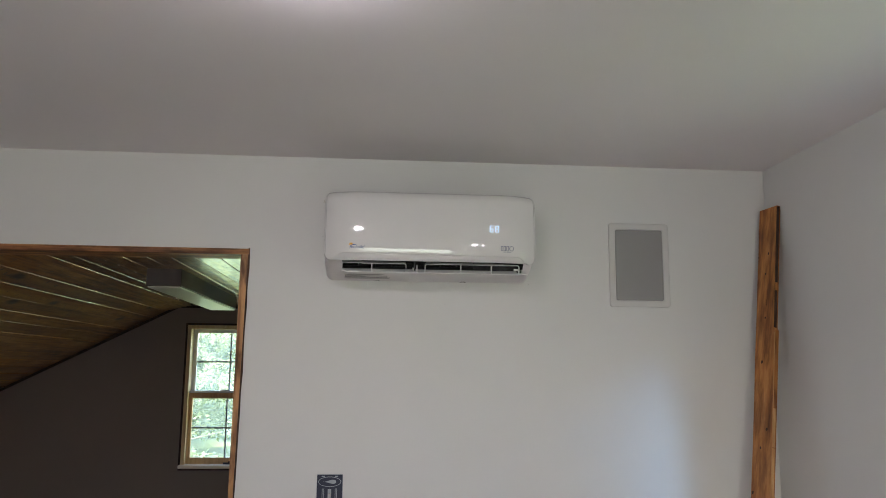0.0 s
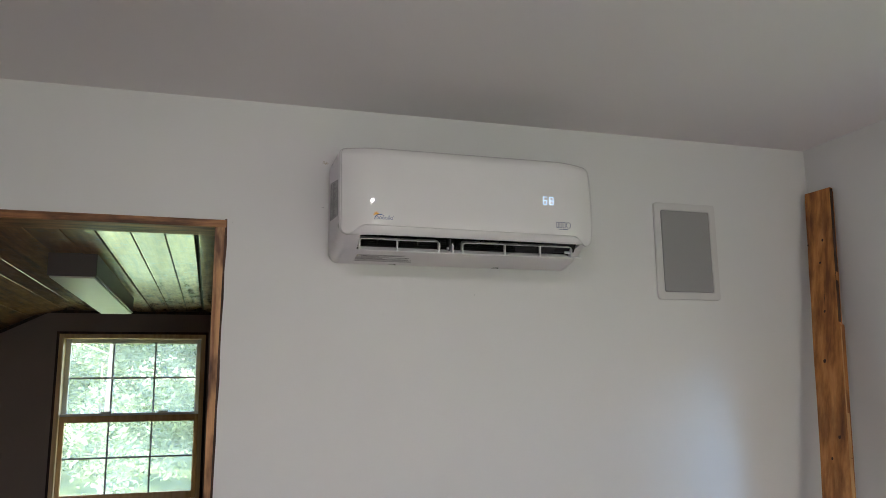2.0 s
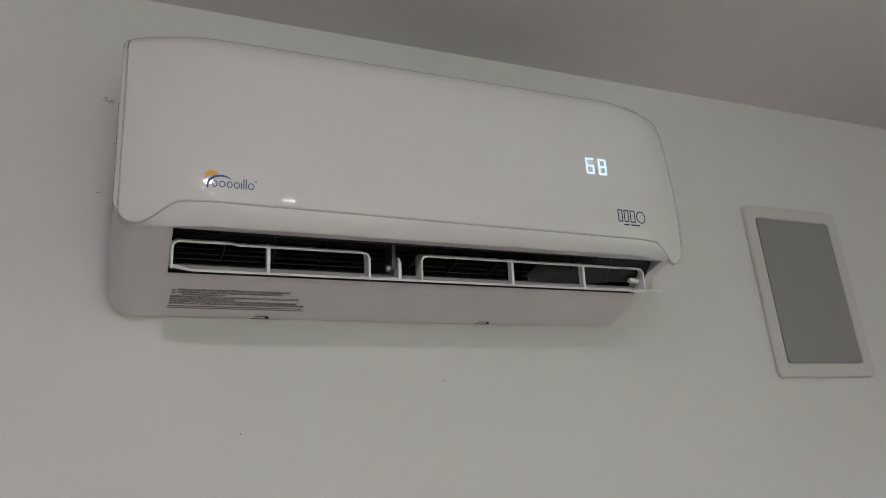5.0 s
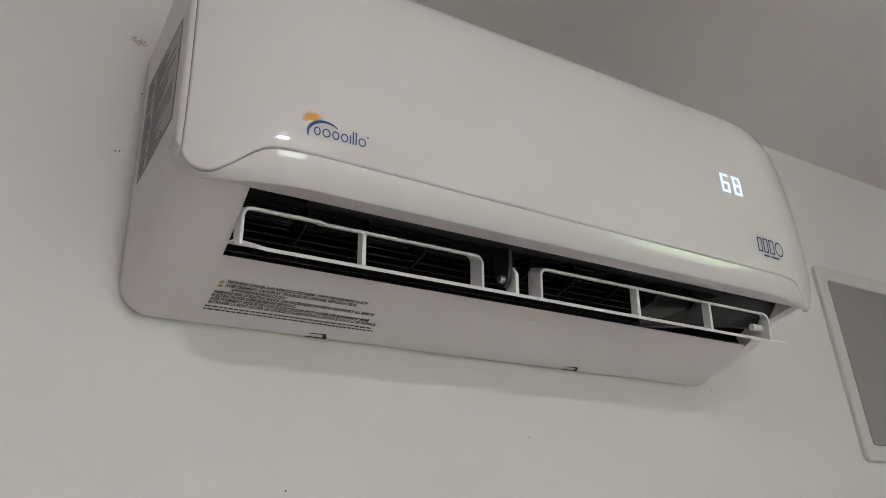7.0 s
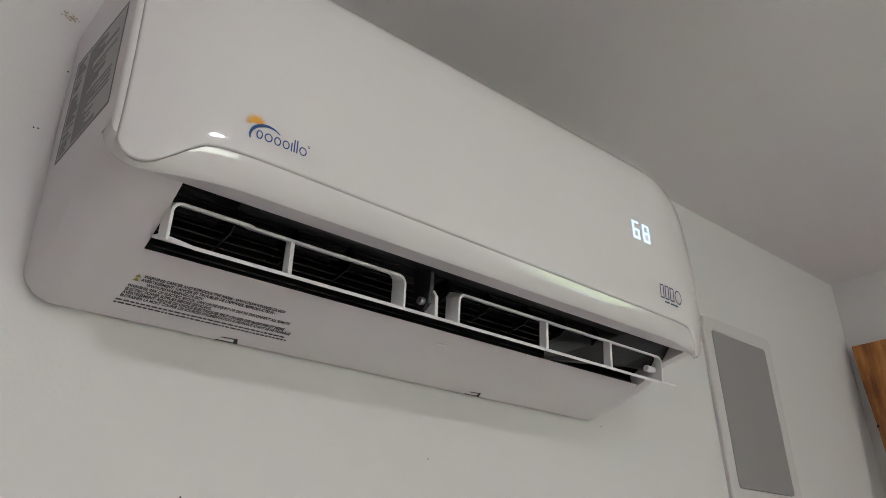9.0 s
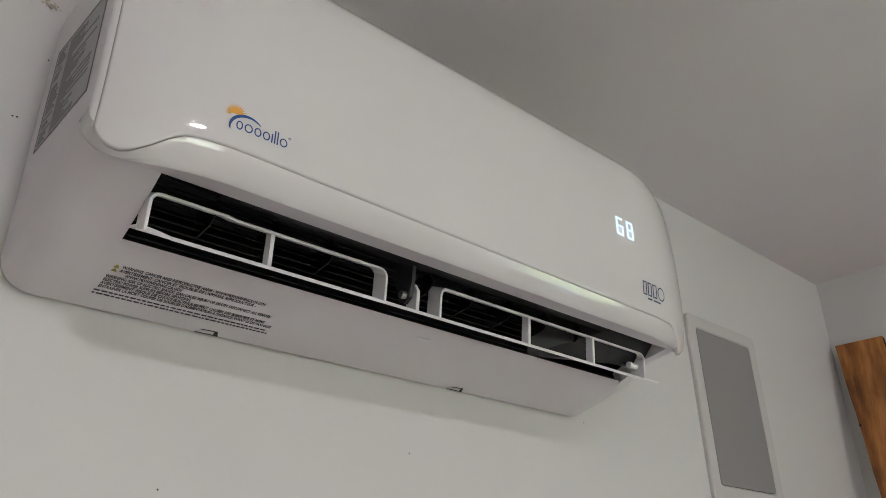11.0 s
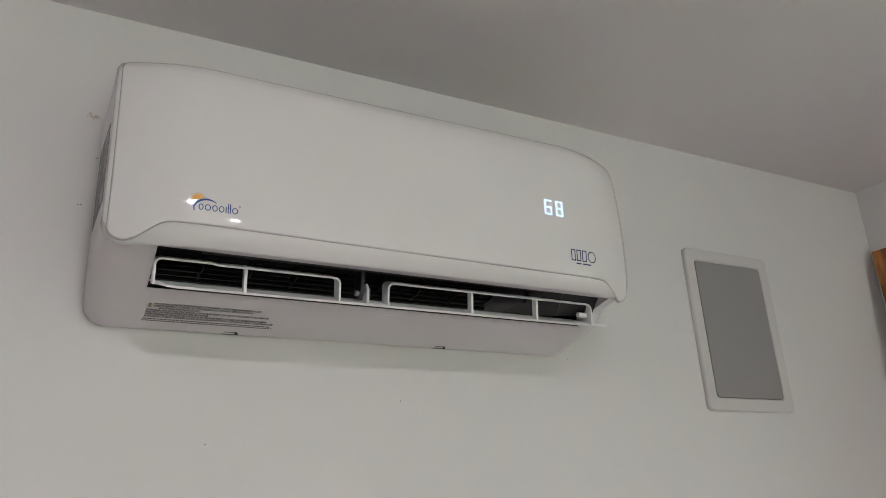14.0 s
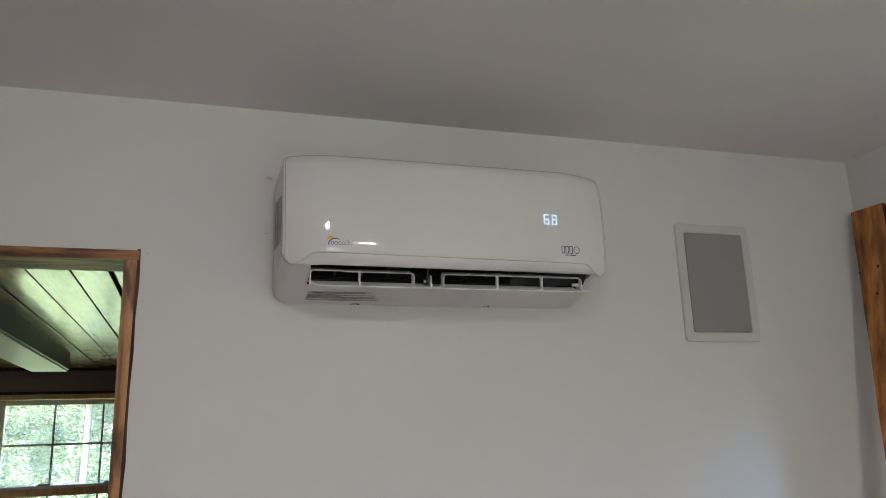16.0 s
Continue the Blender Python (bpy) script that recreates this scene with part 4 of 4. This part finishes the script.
# ---- wall speaker ----
def speaker():
    sp = thing("wall_speaker", "rectangular in-wall speaker with white frame and grey mesh grille", "speaker")
    x0, x1, z0, z1, t = 0.857, 1.079, 1.9225, 2.2275, 0.0235

    def rounded(xa, xb, za, zb, r):
        out = []
        for cx, cz, a0 in ((xb - r, zb - r, 0), (xa + r, zb - r, 90), (xa + r, za + r, 180), (xb - r, za + r, 270)):
            out += [(cx + r * math.cos(radians(a0 + a)), cz + r * math.sin(radians(a0 + a))) for a in (0, 30, 60, 90)]
        return out

    bm = bmesh.new()
    rings = []
    for ring, y in ((rounded(x0, x1, z0, z1, 0.010), 0.0), (rounded(x0, x1, z0, z1, 0.010), 0.0055), (rounded(x0 + 0.002, x1 - 0.002, z0 + 0.002, z1 - 0.002, 0.009), 0.0078),
                    (rounded(x0 + t - 0.002, x1 - t + 0.002, z0 + t - 0.002, z1 - t + 0.002, 0.007), 0.0078), (rounded(x0 + t, x1 - t, z0 + t, z1 - t, 0.006), 0.0060),
                    (rounded(x0 + t, x1 - t, z0 + t, z1 - t, 0.006), 0.001)):
        rings.append([bm.verts.new((x, WY - y, z)) for x, z in ring])
    for a, b in zip(rings, rings[1:]):
        for i in range(len(a)):
            j = (i + 1) % len(a)
            bm.faces.new((a[i], a[j], b[j], b[i]))
    part("frame", bm, FRAMEW, sp, "white plastic frame")
    bm = bmesh.new()
    prism(bm, [(x, WY - 0.0015, z) for x, z in rounded(x0 + t + 0.001, x1 - t - 0.001, z0 + t + 0.001, z1 - t - 0.001, 0.006)], (0, -0.0055, 0))
    part("grille", bm, MESH, sp, "fine grey perforated grille")


speaker()


# ---- leaning plank ----
KNOT = plain("knot_wood", (0.035, 0.011, 0.004), 0.6)
def plank():
    """Leans into the corner: its face lies in the plane x = PX + PY * y + PZ * z."""
    p = thing("plank", "stained knotty wooden plank leaning upright in the wall corner", "plank")
    PX, PY, PZ = 1.5657, -0.1936, 0.1627
    n = Vector((1, -PY, -PZ)).normalized()

    def face(y, z, out=0.0):
        return Vector((PX + PY * y + PZ * z, y, z)) - n * out

    def far(z, more=0.0):
        return 2.399 + 0.107 * z + more

    def near(z, more=0.0):
        return 2.311 + 0.105 * z + more

    rng = random.Random(5)
    left = [(far(z, rng.uniform(-0.0012, 0.0012)), z) for z in np.linspace(0.0, 2.283, 26)]
    right = [(near(z, -0.006 + rng.uniform(-0.0010, 0.0010)), z) for z in np.linspace(0.0, 1.838, 20)]
    right += [(near(z, rng.uniform(-0.0008, 0.0008)), z) for z in np.linspace(1.846, 2.286, 7)]
    bm = bmesh.new()
    prism(bm, [face(y, z) for y, z in left[::-1] + right], n * 0.014)
    part("board", bm, PLANK, p)
    # pale sapwood along the lower near edge, dark edge along the other side
    bm = bmesh.new()
    prism(bm, [face(near(z, -0.0064), z, 0.0004) for z in (0.02, 0.9, 1.838)] + [face(near(z, -0.0030), z, 0.0004) for z in (1.830, 0.9, 0.02)], n * 0.010)
    part("pale_edge", bm, SAP, p, "pale sapwood edge")
    bm = bmesh.new()
    prism(bm, [face(near(z, -0.0006), z, 0.0003) for z in (1.848, 2.05, 2.282)] + [face(near(z, 0.0018), z, 0.0003) for z in (2.282, 2.05, 1.848)], n * 0.010)
    part("dark_edge", bm, DARKSTRIP, p, "dark scorched edge")
    for y, z, r in ((2.571, 2.114, 0.0042), (2.5763, 2.041, 0.0040), (2.622, 2.106, 0.0034), (2.5545, 1.884, 0.0040), (2.5487, 1.731, 0.0055), (2.4925, 1.508, 0.0050), (2.5136, 1.446, 0.0045), (2.53, 1.30, 0.005)):
        bm = bmesh.new()
        prism(bm, [face(y + r * rng.uniform(0.6, 1.0) * math.cos(radians(a)), z + r * rng.uniform(0.8, 1.3) * math.sin(radians(a)), 0.0004) for a in range(0, 360, 30)], n * 0.001)
        part("knot", bm, KNOT, p, "dark knot")
    bm = bmesh.new()
    prism(bm, [face(y, z, 0.0004) for y, z in ((2.5585, 1.985), (2.5560, 1.960), (2.5545, 1.920), (2.5550, 1.905), (2.5568, 1.925), (2.5572, 1.958))], n * 0.001)
    part("crack", bm, KNOT, p, "dark narrow crack")


plank()


# ---- switch plate ----
def switch_plate():
    s = thing("switch_plate", "dark navy metal light switch plate with an oval emblem", "switch plate")
    x0, x1, z1 = -0.161, -0.077, 1.343
    z0 = z1 - 0.135
    part("rim", boxed(x0 - 0.0015, x1 + 0.0015, WY - 0.0035, WY, z0 - 0.0015, z1 + 0.0015, bevel=0.0015), SILVER, s, "pale metal rim")
    part("plate", boxed(x0, x1, WY - 0.006, WY - 0.002, z0, z1, bevel=0.002), NAVY, s)
    cx, cz = (x0 + x1) / 2, z1 - 0.022
    for name, a, b, dy, m in (("emblem_rim", 0.038, 0.0165, 0.0068, SILVER), ("emblem", 0.0362, 0.0148, 0.0075, NAVY)):
        bm = bmesh.new()
        prism(bm, [(cx + a * math.cos(radians(k)), WY - 0.0055, cz + b * math.sin(radians(k))) for k in range(0, 360, 12)], (0, -(dy - 0.0055), 0))
        part(name, bm, m, s)
    bm = bmesh.new()
    prism(bm, [(cx + 0.022 * math.cos(radians(k)) , WY - 0.0073, cz + 0.0045 * math.sin(radians(k)) + 0.003 * math.sin(radians(2 * k))) for k in range(0, 360, 20)], (0, -0.0007, 0))
    part("emblem_mark", bm, SILVER, s, "pale plain mark")
    for dx in (-0.024, -0.019, 0.019, 0.024):
        part("stripe", boxed(cx + dx - 0.0009, cx + dx + 0.0009, WY - 0.0066, WY - 0.0055, z0 + 0.008, z1 - 0.044), SILVER, s)
    part("toggle_slot", boxed(cx - 0.0058, cx + 0.0058, WY - 0.0068, WY - 0.0055, z0 + 0.052, z1 - 0.046), SILVER, s)
    part("toggle", boxed(cx - 0.0042, cx + 0.0042, WY - 0.018, WY - 0.006, z0 + 0.062, z0 + 0.076, bevel=0.0015), FIXTURE, s)
    for dx in (-0.022, 0.022):
        part("screw", boxed(cx + dx - 0.005, cx + dx + 0.005, WY - 0.0066, WY - 0.0055, z1 - 0.006, z1 - 0.003), SILVER, s)


switch_plate()


# ---- ceiling lamps ----
def dome_lamp(x, y):
    l = thing("ceiling_lamp", "small round flush ceiling lamp, lit", "ceiling lamp", "round ceiling lamps", at=(x, y, CZ))
    bm = bmesh.new()
    cylinder(bm, (0, 0, -0.022), (0, 0, 0), 0.064, 0.068, 40)
    part("base_ring", bm, FIXTURE, l)
    bm = bmesh.new()
    bmesh.ops.create_uvsphere(bm, u_segments=32, v_segments=16, radius=0.056)
    bmesh.ops.transform(bm, matrix=Matrix.Translation((0, 0, -0.022)) @ Matrix.Diagonal((1, 1, 0.6, 1)), verts=bm.verts)
    bmesh.ops.bisect_plane(bm, geom=list(bm.verts) + list(bm.edges) + list(bm.faces), plane_co=(0, 0, -0.021), plane_no=(0, 0, 1), clear_outer=True)
    part("diffuser", bm, LAMPGLASS, l, "glowing white diffuser", smooth=True)
    return l


lamp = dome_lamp(-0.115, 1.25)
copy_thing(lamp, Matrix.Translation((0.87, -1.7, CZ)))
copy_thing(lamp, Matrix.Translation((-0.06, -1.7, CZ)))
copy_thing(lamp, Matrix.Translation((-0.99, -1.7, CZ)))

# ---- loft ceiling light, unlit ----
fx = thing("strip_light", "unlit white box-shaped strip light on the wooden ceiling, housing darkened as in shade", "strip light")
bm = boxed(-0.972, -0.822, 3.36, 4.655, 2.042, FZ + 0.002, bevel=0.003)
part("housing", bm, HOUSING, fx)
part("diffuser", boxed(-0.966, -0.828, 3.368, 4.648, 2.036, 2.0425, bevel=0.002), VINYL, fx, "flat pale diffuser")

# ---- things on the window sill ----
rng = random.Random(9)
keys = thing("pliers", "dark worn hand tool lying on the window sill", "tool")
sz = WIN[2] + 0.022
bm = bmesh.new()
prism(bm, [(-0.985, FY + 0.006, sz), (-0.93, FY - 0.008, sz), (-0.87, FY - 0.006, sz), (-0.865, FY + 0.012, sz), (-0.93, FY + 0.014, sz)], (0, 0, 0.012))
part("handle", bm, DARKGREY, keys)
bm = bmesh.new()
for k in range(6):
    x = -0.95 + 0.015 * k
    box(bm, x, x + 0.009, FY - 0.004, FY + 0.010, sz + 0.012, sz + 0.017 + 0.006 * rng.random(), bevel=0.001)
part("teeth", bm, BLACK, keys)
clip = thing("clip", "small dark metal clip on the window sill", "clip")
bm = bmesh.new()
prism(bm, [(-0.81, FY + 0.004, sz), (-0.78, FY - 0.006, sz), (-0.775, FY + 0.004, sz)], (0, 0, 0.006))
part("lever", bm, DARKGREY, clip)
bm = bmesh.new()
cylinder(bm, (-0.765, FY + 0.002, sz + 0.006), (-0.735, FY + 0.000, sz + 0.006), 0.006, n=10)
part("barrel", bm, STEEL, clip)

# ---- marks on the wall ----
marks = bmesh.new()
rng = random.Random(2)
for k in range(44):
    cx, cz, r = -0.164 + rng.gauss(0, 0.0033), 2.279 + rng.gauss(0, 0.0020), rng.uniform(0.0003, 0.0010)
    marks.faces.new([marks.verts.new((cx + r * math.cos(a) * 1.4, WY - 0.0006 - k * 0.00003, cz + r * math.sin(a))) for a in (0, 1.1, 2.2, 3.2, 4.3, 5.3)])
solid("wall_stain", marks, STAIN, "small brownish scuff on the white wall", "stain")
specks = bmesh.new()
for cx, cz in ((-0.155, 2.221), (-0.167, 2.154), (-0.1705, 2.1535), (0.264, 1.923), (0.563, 1.998), (0.0, 1.863), (-0.406, 2.099)):
    specks.faces.new([specks.verts.new((cx + 0.0009 * math.cos(a), WY - 0.0006, cz + 0.0009 * math.sin(a))) for a in (0, 1.1, 2.2, 3.2, 4.3, 5.3)])
solid("wall_specks", specks, INK, "tiny dark specks on the white wall", "speck")


# ---- outdoors ----
GZ = -2.7
bm = bmesh.new()
n = 40
grid = [[bm.verts.new((x, y, GZ + 0.25 * noise.noise((x * 0.03, y * 0.03, 0)))) for x in np.linspace(-400, 400, n)] for y in np.linspace(-400, 400, n)]
for a, b in zip(grid, grid[1:]):
    for i in range(n - 1):
        bm.faces.new((a[i], a[i + 1], b[i + 1], b[i]))
solid("ground", bm, LAWN, "sunlit green lawn outside the window", "lawn")


def tree(x, y, height, spread, seed, conifer=False):
    rng = random.Random(seed)
    t = thing("tree", "leafy green tree on the lawn outside", "tree", "trees outside", at=(x, y, GZ))
    bm = bmesh.new()
    cylinder(bm, (0, 0, -0.3), (0.1, 0, height * 0.45), 0.011 * height, 0.008 * height, 10)
    cylinder(bm, (0.1, 0, height * 0.44), (0, 0.1, height * 0.9), 0.008 * height, 0.002 * height, 8)
    tips = []
    for k in range(16):
        a, h = rng.uniform(0, 6.28), rng.uniform(0.05, 0.85) * height
        reach = spread * (1.15 - 0.75 * h / height) * rng.uniform(0.6, 1.0)
        tip = Vector((math.cos(a) * reach, math.sin(a) * reach, h + reach * rng.uniform(0.1, 0.5)))
        cylinder(bm, (0.05, 0, h), tip, 0.002 * height, 0.0008 * height, 6)
        tips.append((Vector((0, 0, h)), tip))
    part("trunk", bm, BARK, t)
    verts, faces = [], []
    for base, tip in tips:
        for c in range(8):
            u = rng.uniform(0.3, 1.1)
            mid = base.lerp(tip, u) + Vector((rng.gauss(0, 0.10), rng.gauss(0, 0.10), rng.gauss(0, 0.09))) * spread
            for k in range(110):
                p = mid + Vector((rng.gauss(0, 0.060), rng.gauss(0, 0.060), rng.gauss(0, 0.036))) * spread
                s = rng.uniform(0.040, 0.085) * spread / 3.2
                e = Euler((rng.uniform(-0.9, 0.9), rng.uniform(-0.9, 0.9), rng.uniform(0, 6.28))).to_matrix()
                i = len(verts)
                verts += [p + e @ Vector(q) * s for q in ((-1, 0, 0), (0, -0.6, 0.1), (1.2, 0, 0), (0, 0.6, 0.1))]
                faces.append((i, i + 1, i + 2, i + 3))
    me = bpy.data.meshes.new("crown")
    me.from_pydata([tuple(v) for v in verts], [], faces)
    me.materials.append(LEAF)
    crown = new("crown", me)
    crown.parent = t
    return t


# far woods, a dense uneven band of foliage
rng = random.Random(21)
verts, faces = [], []
for k in range(36000):
    x, y = rng.uniform(-60, 40), rng.uniform(82, 96)
    top = 6 + 3 * noise.noise((x * 0.11, 0.3, 0)) + 2 * noise.noise((x * 0.5, 1.3, 0))
    z = GZ + rng.uniform(0, 1) ** 0.8 * top
    s = rng.uniform(0.12, 0.34)
    e = Euler((rng.uniform(-0.9, 0.9), rng.uniform(-0.9, 0.9), rng.uniform(0, 6.28))).to_matrix()
    i = len(verts)
    verts += [tuple(Vector((x, y, z)) + e @ Vector(q) * s) for q in ((-1, 0, 0), (0, -0.6, 0.1), (1.2, 0, 0), (0, 0.6, 0.1))]
    faces.append((i, i + 1, i + 2, i + 3))
me = bpy.data.meshes.new("woods")
me.from_pydata(verts, [], faces)
me.materials.append(LEAF)
tagged(new("woods", me), "distant green woods beyond the lawn", "woods", "", "stuff")

first = tree(-4.2, 33.0, 14.0, 6.0, 1)
second = tree(-9.0, 37.0, 15.0, 6.4, 2)
third = tree(1.2, 38.0, 14.0, 6.0, 3)
for src, x, y, turn in ((second, -5.8, 45, 130), (third, -11.5, 48, 20), (first, -1.0, 50, 200), (second, 4.5, 49, 250), (third, -15.5, 43, 310), (first, -7.5, 59, 15),
                        (second, -2.8, 65, 95), (third, 2.5, 67, 160), (first, -13.0, 64, 280), (third, -19, 56, 60), (second, 9, 60, 10)):
    copy_thing(src, pose(x, y, GZ, 0, 0, turn))
